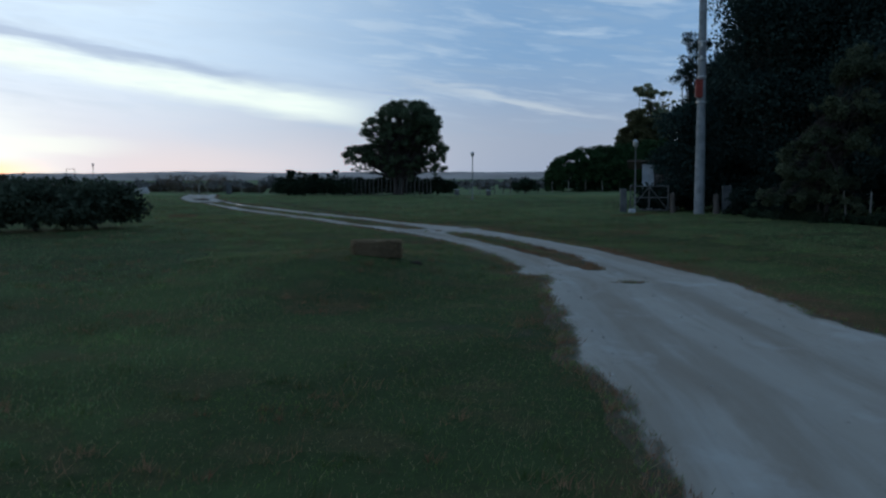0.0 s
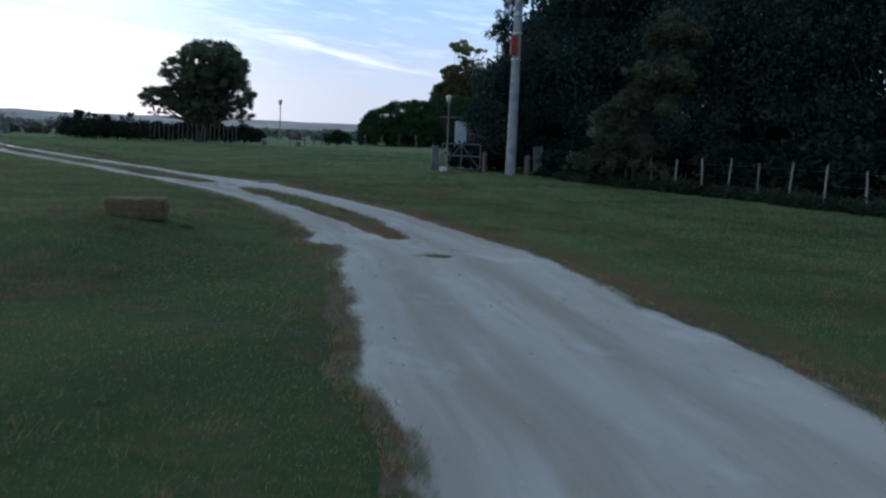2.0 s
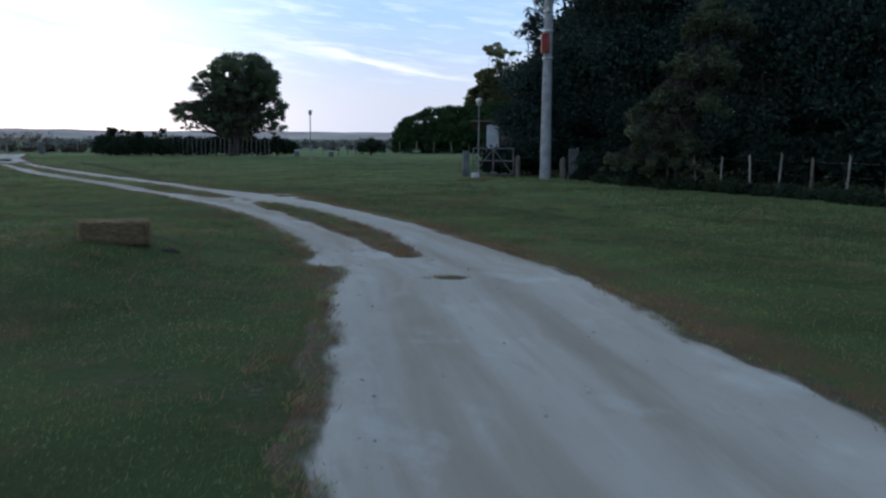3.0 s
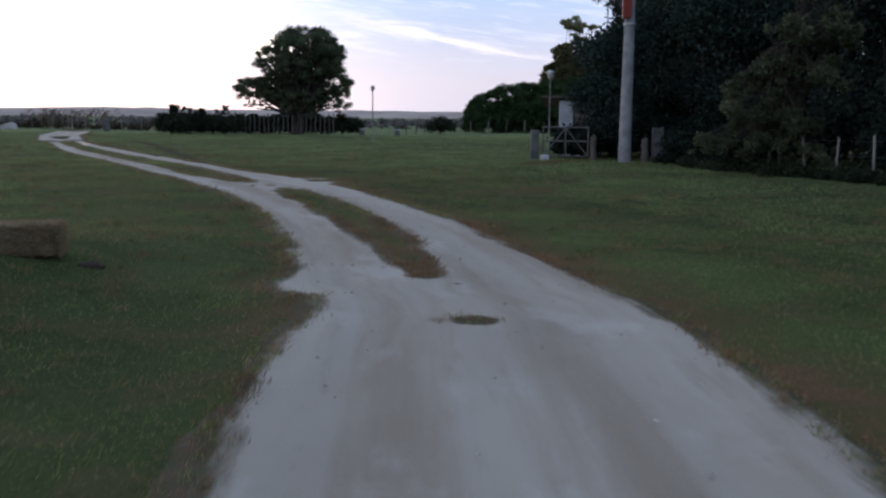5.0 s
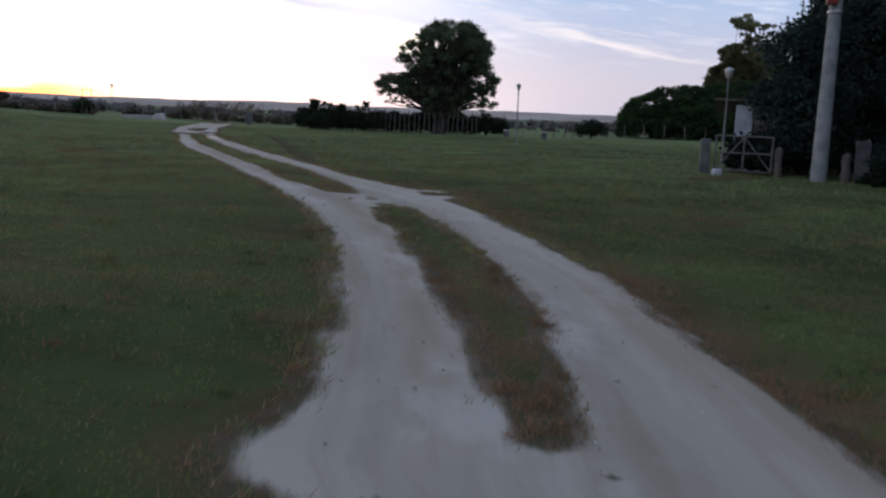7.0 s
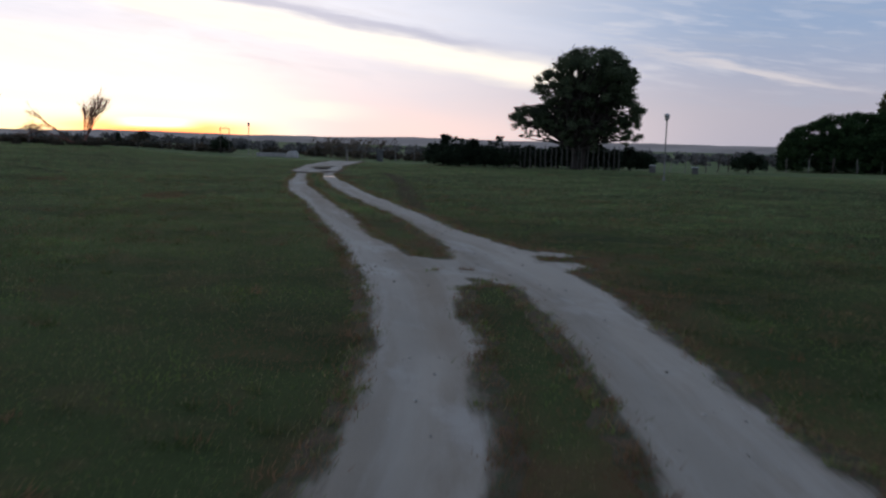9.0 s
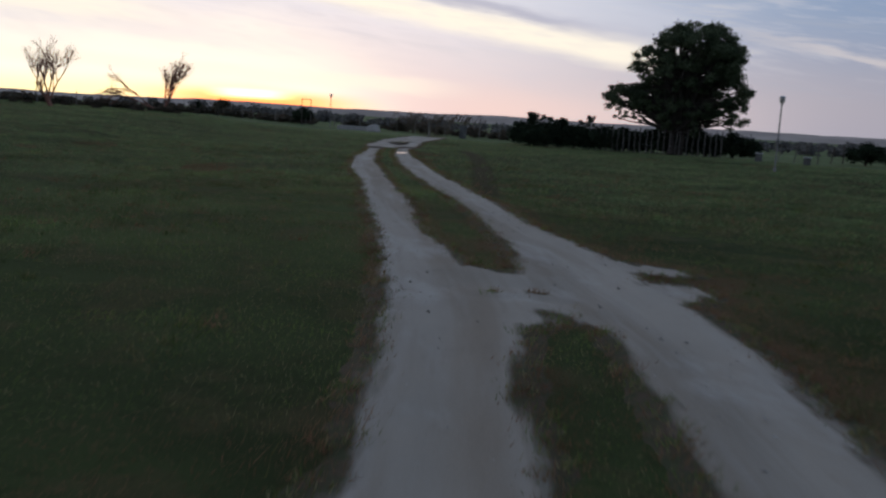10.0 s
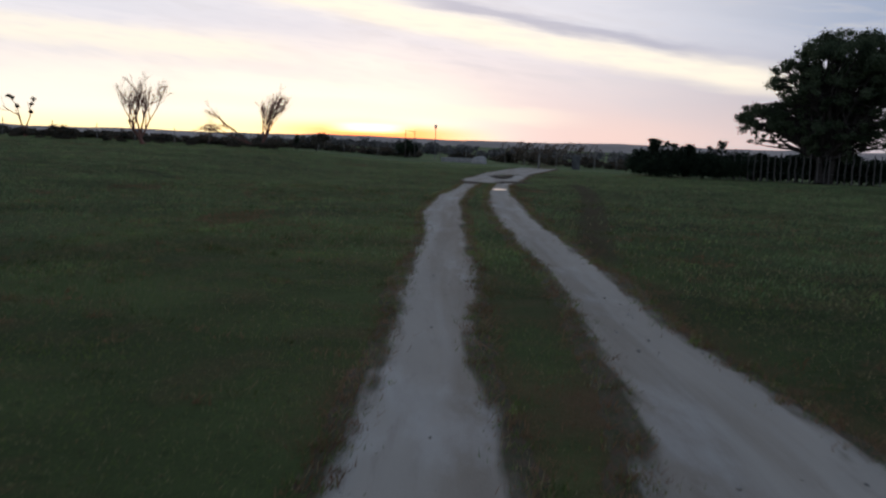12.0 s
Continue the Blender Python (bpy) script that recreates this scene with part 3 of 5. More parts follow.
def build_ground():
    gx, gy, f = grid(axis(-36, 9, 0.25, 3200), axis(-8, 70, 0.25, 3200))
    d = track_depth(gx, gy)
    z = land(gx, gy)
    z = z - 0.07 * smooth01((d + 0.16) / 0.3)
    bare = np.zeros_like(z)
    for px, py, r in BARE_SPOTS:
        bare = np.maximum(bare, smooth01(1.5 - np.hypot(gx - px, gy - py) / r))
    me = data_mesh("ground", np.stack([gx, gy, z], 1), f, M_GROUND, True)
    earth = np.exp(-0.5 * ((gx + 1.2) / 0.3) ** 2 - 0.5 * ((gy - 9.2) / 0.5) ** 2)
    add_attr(me, "worn", np.maximum(earth, smooth01((d + dry_width(gx, gy) + 0.35 * wob(gx, gy, 1.1, 21)) / 0.7) * np.clip(0.65 + 0.35 * smooth01((34 - gy) / 12), 0, 1)))
    add_attr(me, "bare", bare)
    mid = (np.interp(gy, LEFT_Y, LEFT_X) + np.interp(gy, RIGHT_Y, RIGHT_X)) / 2
    add_attr(me, "sward", np.maximum(smooth01((np.abs(gx - mid) - np.where(gy < 28, 12, 30)) / 8), smooth01((gy - 58) / 8)))
    mark = np.abs(gx - np.interp(gy, MARK_Y, MARK_X)) * 0.88
    add_attr(me, "wheel", smooth01((0.42 - mark) / 0.25) * smooth01((gy - 27.9) / 2) * smooth01((50.5 - gy) / 3))
    tagged(new("ground", me), "uneven grazed meadow with short grass and bare patches", "meadow", kind="structure")


def build_road():
    """The gravel sheet: it stands a little proud in its middle and dips under the turf along its edge."""
    step, half = 0.09, 3.0
    ys = np.arange(-29, 68 + step / 2, step)
    mid = (np.interp(ys, LEFT_Y, LEFT_X) + np.interp(ys, RIGHT_Y, RIGHT_X)) / 2
    us = np.arange(-half, half + step / 2, step)
    gx = (mid[:, None] + us[None, :]).ravel()
    gy = np.repeat(ys, len(us))
    i = np.arange(len(gx)).reshape(len(ys), len(us))
    f = np.stack([i[:-1, :-1], i[:-1, 1:], i[1:, 1:], i[1:, :-1]], -1).reshape(-1, 4)
    d = track_depth(gx, gy)
    v, f = np.stack([gx, gy, d], 1), f[(d[f] > -0.34).any(1)]
    used = np.unique(f)
    back_to = np.full(len(v), -1)
    back_to[used] = np.arange(len(used))
    v, f = v[used], back_to[f]
    x, y, d = v.T
    rut = smooth01((d - 0.05) / 0.4)
    z = land(x, y) + 0.03 * np.clip((d + 0.22) / 0.12, -1, 1) * np.where(d < -0.22, 1.0, 0.25) - 0.028 * rut + 0.010 * wob(x, y, 2.4, 31) + 0.005 * wob(x, y, 9.0, 32)
    me = data_mesh("road", np.stack([x, y, z], 1), f, M_GRAVEL, True)
    lane_mid = np.interp(y, LEFT_Y, LEFT_X)
    w = np.interp(y, RIGHT_Y, RIGHT_X) - lane_mid
    u = (x - lane_mid) / np.maximum(w, 0.1)
    lane = np.exp(-((u - 0.24) / 0.085) ** 2) + np.exp(-((u - 0.66) / 0.085) ** 2)
    add_attr(me, "lane", np.clip(lane, 0, 1))
    add_attr(me, "across", (u - 0.5) * np.minimum(w, 4.0))
    add_attr(me, "along", y)
    add_attr(me, "depth", np.clip(d + 0.5, 0, 1))
    tagged(new("road", me), "pale crushed limestone farm track with two wheel ruts", "farm track", kind="structure")


build_ground()
build_road()


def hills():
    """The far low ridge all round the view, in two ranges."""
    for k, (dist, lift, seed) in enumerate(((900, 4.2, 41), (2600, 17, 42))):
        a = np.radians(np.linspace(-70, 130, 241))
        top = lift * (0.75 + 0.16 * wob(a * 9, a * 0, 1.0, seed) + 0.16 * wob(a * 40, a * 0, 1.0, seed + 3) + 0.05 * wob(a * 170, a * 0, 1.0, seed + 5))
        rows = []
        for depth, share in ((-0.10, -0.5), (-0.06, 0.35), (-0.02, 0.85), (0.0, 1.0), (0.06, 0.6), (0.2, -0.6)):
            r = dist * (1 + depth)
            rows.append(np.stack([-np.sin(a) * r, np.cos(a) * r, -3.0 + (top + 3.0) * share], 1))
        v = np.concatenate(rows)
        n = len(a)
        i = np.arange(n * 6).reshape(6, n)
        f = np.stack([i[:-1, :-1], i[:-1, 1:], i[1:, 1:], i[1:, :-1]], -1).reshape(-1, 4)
        tagged(new("backdrop", data_mesh("hill_range", v, f, M_HILL_HAZED, True)), "low range of hills, pale with painted haze", "hills", kind="structure")


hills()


def put(x, y, turn=0.0, size=1.0, sink=0.03):
    """A pose on the meadow."""
    return Matrix.Translation((x, y, float(land(x, y)) - sink)) @ Matrix.Rotation(radians(turn), 4, "Z") @ Matrix.Scale(size, 4)


# ---- trees ----


def bent(rng, a, b, r0, r1, steps=5, sway=0.12, sag=0.0):
    """A limb from a to b that wanders a little."""
    a, b = Vector(a), Vector(b)
    length = (b - a).length
    line = []
    s1, s2 = Vector(rng.normal(size=3)) * sway * length, Vector(rng.normal(size=3)) * sway * length * 0.5
    for i in range(steps + 1):
        t = i / steps
        p = a.lerp(b, t) + s1 * math.sin(math.pi * t) * 0.6 + s2 * math.sin(2 * math.pi * t) * 0.5
        p.z += sag * length * t * (1 - t) * 4
        line.append((p, r0 + (r1 - r0) * t ** 0.8))
    return line


def leafy_tree(name, label, category, at, seed, lobes, trunk, clumps, count, leaf, material, clump_size=0.3, group="", forks=1, shell=0.35, bark=None, low=0.15, under=0.4, fill=(0.35, 0.55), flat=0.75):
    """A tree: trunk, limbs out to the clumps, and a crown of single leaves. lobes: (centre, radii) of the crown's large forms."""
    rng = np.random.RandomState(seed)
    height, radius = trunk
    centres, radii = [], []
    vol = np.array([l[1][0] * l[1][1] * l[1][2] for l in lobes])
    for k in range(clumps):
        c, r = lobes[rng.choice(len(lobes), p=vol ** 0.6 / (vol ** 0.6).sum())]
        d = rng.normal(size=3)
        d /= np.linalg.norm(d)
        if d[2] < -under:
            d[2] *= -0.5
        q = fill[0] + fill[1] * rng.random() ** 0.5
        centres.append(np.array(c) + d * np.array(r) * q)
        radii.append(min(r) * clump_size * (0.65 + 0.8 * rng.random()))
    tree = thing(name, label, category, at, group)
    lines = []
    for k in range(forks):
        foot = Vector((rng.normal() * radius * 0.9 * (forks > 1), rng.normal() * radius * 0.9 * (forks > 1), 0))
        head = Vector((rng.normal() * 0.12 * height * (forks > 1), rng.normal() * 0.12 * height * (forks > 1), height))
        line = bent(rng, foot, head, radius / math.sqrt(forks), radius * 0.45 / math.sqrt(forks), 6, 0.05)
        line[0] = (line[0][0], line[0][1] * 1.5)
        line.insert(1, (line[0][0].lerp(line[1][0], 0.35), line[0][1] * 0.74))
        lines.append(line)
    part("trunk", tube_mesh("trunk", lines, bark or M_BARK, 8), tree)
    limbs = []
    for c, r in zip(centres, radii):
        src = lines[rng.randint(forks)]
        start = src[rng.randint(3, len(src))][0]
        limbs.append(bent(rng, start, c, radius * (0.16 + 0.16 * rng.random()), radius * 0.03 + 0.004, 5, 0.09, 0.04))
    part("limb", tube_mesh("limbs", limbs, bark or M_BARK, 5), tree)
    v, f = leaves(rng, centres, radii, count, leaf, flat=flat, shell=shell)
    lift = v[:, 2].reshape(-1, 4).mean(1) > low
    f = f[lift]
    part("crown", data_mesh("crown", v, f, material), tree)
    return tree


def bush(name, label, category, at, seed, lobes, clumps, count, leaf, material, clump_size=0.42, group="", fill=(0.35, 0.55)):
    return leafy_tree(name, label, category, at, seed, lobes, (0.5 * max(l[0][2] for l in lobes) + 0.1, 0.07), clumps, count, leaf, material, clump_size, group, forks=3, shell=0.2, low=0.0, fill=fill)


# the broad lone tree beyond the meadow, with a low lobe on one side
leafy_tree("broadleaf_tree", "large dark broadleaf tree with a rounded open crown", "tree", put(-14.85, 66.2, 0), 101,
           [((0.75, 0, 6.15), (2.5, 2.4, 1.45)), ((0.3, 0, 1.9), (1.9, 1.4, 0.9)), ((1.95, 0, 5.4), (1.75, 1.9, 1.3)), ((-1.65, 0, 5.4), (1.65, 1.6, 0.95)), ((0.5, 0, 4.5), (3.0, 2.4, 1.1)), ((2.6, 0, 3.7), (1.3, 1.3, 1.1)), ((-3.2, 0, 3.15), (1.5, 1.3, 1.0)), ((-2.9, 0, 2.2), (1.1, 1.0, 0.6)), ((-1.7, 0, 3.3), (1.6, 1.5, 0.95)), ((0.2, 0, 2.7), (2.2, 1.8, 0.95)), ((2.9, 0, 2.4), (1.2, 1.1, 1.0))],
           (4.2, 0.36), 620, 108000, 0.066, M_OAK, 0.27, forks=3, shell=0.05, low=0.5, under=0.9, fill=(0.42, 0.52), flat=0.75)

# dark evergreen shrubs beside it
SHRUBS = "shrubs beside the lone tree"
for k, (x, y, w, spikes) in enumerate(((-23.5, 64.8, 1.2, ((0.15, 2.05, 0.34), (-0.6, 1.5, 0.3))), (-22.2, 64.4, 1.2, ((-0.35, 1.9, 0.26), (0.12, 1.9, 0.24), (0.75, 1.8, 0.36))), (-20.6, 64.9, 1.25, ((0.32, 1.85, 0.17), (0.86, 2.1, 0.22))), (-19.2, 65.6, 1.2, ((0.2, 1.35, 0.3),)))):
    bush("evergreen_shrub", "dense dark evergreen shrub with upright tufted tops", "shrub", put(x, y, 9), 111 + k,
         [((0, 0, 0.72), (w, 1.1, 0.62)), ((0.1, 0, 0.45), (w, 1.1, 0.45))] + [((sx, 0, top - z), (sr, sr, 0.34)) for sx, top, sr in spikes for z in (0.3, 0.6)], 170, 15000, 0.08, M_SHRUB, 0.62, SHRUBS)
for k, (x, y) in enumerate(((-18.2, 67.0), (-16.4, 67.0), (-14.9, 67.6), (-13.4, 67.4), (-11.9, 68.0))):
    bush("low_shrub", "low dark shrub along a paling fence", "shrub", put(x, y), 117 + k, [((0, 0, 0.6), (1.4, 0.9, 0.8)), ((0, 0, 0.4), (1.4, 0.9, 0.5))], 40, 7000, 0.10, M_SHRUB, 0.5, SHRUBS)
bush("low_shrub", "small dark rounded shrub behind a wire fence", "shrub", put(-5.15, 72.5), 124, [((0, 0, 0.6), (1.15, 0.9, 0.75))], 30, 5000, 0.09, M_SHRUB, 0.45, SHRUBS)

# the great rounded bush
bush("rounded_bush", "very large dense bush with a smooth rounded top", "bush", put(1.7, 82.0), 121,
     [((0, 0, 1.3), (5.7, 3.6, 3.0)), ((4.6, 0.6, 1.7), (5.0, 3.4, 3.1)), ((-2.4, -0.8, 0.9), (3.4, 2.8, 2.1)), ((2.0, -1.2, 0.8), (5.4, 2.8, 2.0)), ((2.3, 0.4, 1.45), (5.2, 3.2, 3.0)), ((1.8, -0.4, 1.1), (5.0, 3.0, 2.5))], 2900, 260000, 0.085, M_DOME, 0.105, fill=(0.80, 0.17))

# two trees beyond the rounded bush, and a thin one by the hut
leafy_tree("yellowing_tree", "tall slender tree with open clumps of grey green foliage", "tree", put(6.6, 88.5), 131,
           [((-0.75, 0, 10.0), (1.0, 1.0, 0.75)), ((1.4, 0, 10.05), (0.85, 0.8, 0.5)), ((0.4, 0, 9.4), (0.7, 0.7, 0.4)), ((-0.5, 0, 8.8), (0.8, 0.8, 0.5)), ((0.3, 0, 8.3), (1.1, 0.9, 0.7)), ((1.5, 0, 8.8), (0.6, 0.6, 0.4)), ((0.9, 0, 7.4), (1.2, 1.0, 0.8)), ((-0.2, 0, 6.7), (1.3, 1.1, 0.9)), ((1.9, 0, 6.9), (1.2, 1.0, 1.0)), ((0.8, 0, 5.4), (1.9, 1.3, 1.2))],
           (7.4, 0.17), 130, 32000, 0.115, M_YELLOW, 0.46, forks=2, low=0.4, under=0.9, fill=(0.45, 0.5), flat=0.6)
leafy_tree("ochre_tree", "bushy tree with dull ochre leaves behind a rounded bush", "tree", put(5.0, 87.0), 132,
           [((0.05, 0, 7.1), (1.1, 1.1, 0.95)), ((-0.35, 0, 5.8), (1.25, 1.2, 1.1)), ((1.0, 0, 6.0), (1.4, 1.3, 1.1)), ((0, 0, 4.4), (1.9, 1.5, 1.3)), ((-1.3, 0, 4.5), (1.0, 1.0, 0.9))],
           (5.0, 0.17), 110, 24000, 0.115, M_OCHRE, 0.36, low=0.2, under=0.9, fill=(0.45, 0.5))
leafy_tree("slender_tree", "thin tree with sparse twigs showing against the sky", "tree", put(4.0, 35.6), 133,
           [((-0.15, 0, 5.6), (0.55, 0.5, 0.5)), ((0.1, 0, 6.3), (0.5, 0.5, 0.45)), ((0.3, 0, 4.8), (0.6, 0.5, 0.6)), ((0.2, 0, 7.1), (0.6, 0.5, 0.5))],
           (5.6, 0.06), 60, 5200, 0.05, M_WOOD, 0.4, low=0.4, under=0.9)

# the dark wood behind the wire fence: two grown trees, repeated
WOOD = "trees of the dark wood"
wood_a = leafy_tree("wood_tree", "tall dense dark evergreen tree in a wood", "tree", put(8.3, 37.5), 141,
                    [((0, 0, 8.0), (2.6, 2.6, 3.0)), ((0.3, 0, 4.6), (3.2, 3.0, 2.6)), ((0, 0, 2.2), (3.1, 2.9, 1.8))], (8.5, 0.30), 230, 76000, 0.088, M_WOOD, 0.40, WOOD, low=0.05)
wood_b = leafy_tree("wood_tree", "tall dense dark evergreen tree in a wood", "tree", put(12.6, 33.0, 40), 142,
                    [((0.4, 0, 8.6), (2.8, 2.8, 3.4)), ((-0.6, 0.4, 5.0), (3.4, 3.3, 2.8)), ((0, 0, 2.2), (3.2, 3.0, 1.8))], (9.0, 0.34), 240, 78000, 0.088, M_WOOD, 0.40, WOOD, low=0.05)
wood_c = leafy_tree("wood_tree", "tall dense dark evergreen tree in a wood", "tree", put(10.2, 42.0, 200, 1.05), 143,
                    [((0, 0, 8.0), (2.7, 2.7, 3.2)), ((0.2, 0.3, 4.7), (3.3, 3.1, 2.7)), ((0, 0, 2.2), (3.2, 3.0, 1.8))], (8.6, 0.30), 150, 24000, 0.17, M_WOOD, 0.42, WOOD, low=0.05)
for x, y, turn, size in ((4.1, 35.5, 70, 0.42), (5.9, 39.8, 170, 0.52), (7.4, 42.5, 70, 0.72), (16.6, 36.0, 20, 1.2), (21.5, 29.5, 300, 1.3), (13.5, 41.0, 220, 1.25), (24.5, 13.5, 110, 1.3)):
    copy_thing(wood_c, put(x, y, turn, size))
for k, (x, y, turn, size) in enumerate(((15.2, 29.0, 130, 1.05), (17.6, 24.0, 250, 1.1), (19.5, 18.0, 95, 1.1), (22.0, 11.0, 15, 1.15))):
    copy_thing((wood_a, wood_b)[k % 2], put(x, y, turn, size))
leafy_tree("feathery_tree", "leaning grey green tree with loose feathery sprays", "tree", put(7.2, 26.6), 151,
           [((-1.2, 0, 0.7), (1.1, 1.0, 0.6)), ((-0.3, 0, 1.4), (1.4, 1.2, 0.9)), ((0.5, 0, 2.4), (1.3, 1.2, 0.9)), ((-0.7, 0, 2.3), (0.9, 0.7, 0.5)), ((0.9, 0, 3.5), (1.1, 1.1, 0.9)), ((-0.5, 0, 3.6), (0.7, 0.6, 0.35)), ((1.4, 0.3, 4.7), (1.2, 1.2, 1.0)), ((0.2, 0, 0.6), (1.6, 1.0, 0.6))], (3.4, 0.07), 210, 40000, 0.055, M_OLIVE, 0.22, forks=2, low=0.05)
UNDER = "undergrowth along the wood"
under = bush("undergrowth", "tangled undergrowth under the trees, darkened with painted shade", "undergrowth", put(6.9, 35.2), 161, [((0, 0, 0.8), (1.7, 1.1, 0.9))], 26, 6200, 0.11, M_UNDER_SHADED, 0.5, UNDER)
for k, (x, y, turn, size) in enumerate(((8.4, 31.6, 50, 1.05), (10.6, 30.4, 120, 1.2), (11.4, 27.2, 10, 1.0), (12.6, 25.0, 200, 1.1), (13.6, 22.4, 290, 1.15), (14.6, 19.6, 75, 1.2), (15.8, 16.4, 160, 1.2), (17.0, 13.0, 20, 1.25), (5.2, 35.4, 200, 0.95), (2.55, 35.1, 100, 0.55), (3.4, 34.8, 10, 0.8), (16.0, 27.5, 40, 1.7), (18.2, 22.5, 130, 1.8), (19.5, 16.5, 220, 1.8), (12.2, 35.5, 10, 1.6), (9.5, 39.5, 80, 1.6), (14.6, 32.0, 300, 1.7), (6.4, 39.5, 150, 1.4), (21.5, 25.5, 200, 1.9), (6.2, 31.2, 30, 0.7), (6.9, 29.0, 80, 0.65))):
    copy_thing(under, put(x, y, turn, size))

# the hedge by the near field
HEDGE = "hedge in the near field"
for k, (x, y, sx) in enumerate(((-14.75, 20.8, 1.3), (-15.9, 19.6, 1.5), (-17.6, 18.2, 1.6), (-19.4, 16.8, 1.6))):
    bush("hedge_bush", "dense dark green hedge bush standing in grass", "bush", put(x, y, 12 * k), 171 + k, [((0, 0, 0.68), (sx, 1.2, 0.85)), ((0, 0, 0.4), (sx, 1.2, 0.5))], 60, 12000, 0.09, M_HEDGE, 0.5, HEDGE)


# ---- bare trees against the sunset ----


def grow(rng, p, d, length, radius, depth, lines, up, spread, keep, wave=0.10):
    """A branching bare limb."""
    p, d = Vector(p), Vector(d).normalized()
    line, q = [(p.copy(), radius)], p.copy()
    steps = 4
    for i in range(steps):
        d = (d + Vector(rng.normal(size=3)) * wave + Vector(up)).normalized()
        q = q + d * length / steps
        line.append((q.copy(), max(radius * (1 - 0.5 * (i + 1) / steps), 0.0075)))
    lines.append(line)
    if depth <= 0:
        return
    for k in range(keep):
        at_i = rng.randint(2, steps + 1)
        side = Vector(rng.normal(size=3))
        side = (side - d * side.dot(d)).normalized()
        nd = (d + side * spread * (0.6 + 0.6 * rng.random())).normalized()
        grow(rng, line[at_i][0], nd, length * (0.62 + 0.2 * rng.random()), radius * 0.56, depth - 1, lines, up, spread, keep, wave)


def bare_tree(name, label, at, seed, fork, girth, stems, length, radius, depth, up, spread, keep=3, tips=None, fallen=(), wave=0.10):
    rng = np.random.RandomState(seed)
    tree = thing(name, label, "tree", at)
    fork = Vector(fork)
    part("trunk", tube_mesh("trunk", [[((0, 0, -0.1), girth * 1.5), (fork * 0.3, girth * 1.05), (fork * 0.7, girth * 0.92), (fork * 1.02, girth * 0.8)]], M_DEADWOOD, 8), tree)
    ends = []
    for d, share in list(stems) + list(fallen):
        lines = []
        low = (d, share) in fallen
        grow(rng, (-0.6, -0.63, 0.3) if low else fork * 0.9, d, length * share, radius * (0.6 + 0.4 * share), depth, lines, (-0.02, -0.021, -0.012) if low else up, 0.30 if low else spread, keep, wave)
        if low:                                  # the torn limb lies on the ground before it rises
            lines[0].insert(0, (fork * 0.35, radius * 1.2))
        stem = part("stem", tube_mesh("stem", lines[:1], M_DEADWOOD, 6), tree)
        part("branch", tube_mesh("branch", lines[1:], M_DEADWOOD, 4), stem)
        ends += [l[-1][0] for l in lines[len(lines) // 2:]]
    if tips:
        n, size, mat = tips
        for i in rng.choice(len(ends), n, replace=False):
            v, f = leaves(rng, [tuple(ends[i])], [0.11], 45, size)
            part("leaf_tuft", data_mesh("leaf_tuft", v, f, mat), tree)
    return tree

bare_tree("bare_tree", "leafless many-limbed tree with fine twigs against the sunset", put(-50.1, 51.4, sink=0.05, size=0.97), 203, (-0.12, -0.14, 0.42), 0.14,
          [((-0.74, -0.81, 0.78), 1.0), ((-0.48, -0.53, 1), 1.08), ((-0.25, -0.28, 1), 1.12), ((0.02, 0.02, 1), 1.08), ((0.34, 0.37, 0.9), 1.05)], 1.36, 0.072, 4, (0, 0, 0.10), 0.48, 3, wave=0.13)
bare_tree("windswept_tree", "leafless windswept tree leaning away from a fallen limb", put(-51.8, 62.4), 207, (0.06, 0.07, 0.5), 0.12,
          [((0.04, 0.04, 1), 0.8), ((0.12, 0.13, 1), 0.95), ((0.20, 0.21, 1), 1.05), ((0.28, 0.30, 1), 1.05), ((0.36, 0.38, 1), 0.9), ((0.24, 0.1, 1), 0.9)], 1.4, 0.06, 4, (0.02, 0.021, 0.075), 0.42, 3,
          fallen=[((-0.58, -0.61, 0.66), 1.15), ((-0.64, -0.67, 0.54), 1.2)])
bare_tree("sparse_tree", "small sparse tree with a few leaf tufts", put(-56.5, 47.6, size=1.25), 211, (0.0, 0.0, 0.3), 0.08,
          [((-0.45, -0.4, 1), 1.0), ((0.35, 0.4, 1), 0.8)], 1.1, 0.045, 2, (0, 0, 0.05), 0.6, 2, tips=(7, 0.07, M_SCRUB))
leafy_tree("small_cypress", "narrow dark cypress beside a dead tree", "tree", put(-50.6, 64.6, 0, 0.8), 213, [((0, 0, 0.9), (0.16, 0.16, 0.8))], (1.2, 0.05), 14, 1500, 0.09, M_SHRUB, 0.7, low=0.05)
leafy_tree("wind_bent_tree", "small wind-bent tree with reddish foliage", "tree", put(-50.0, 66.0), 214, [((0.35, 0.3, 0.95), (0.75, 0.6, 0.4))], (0.9, 0.04), 20, 1300, 0.09, M_SCRUB, 0.7, low=0.4)

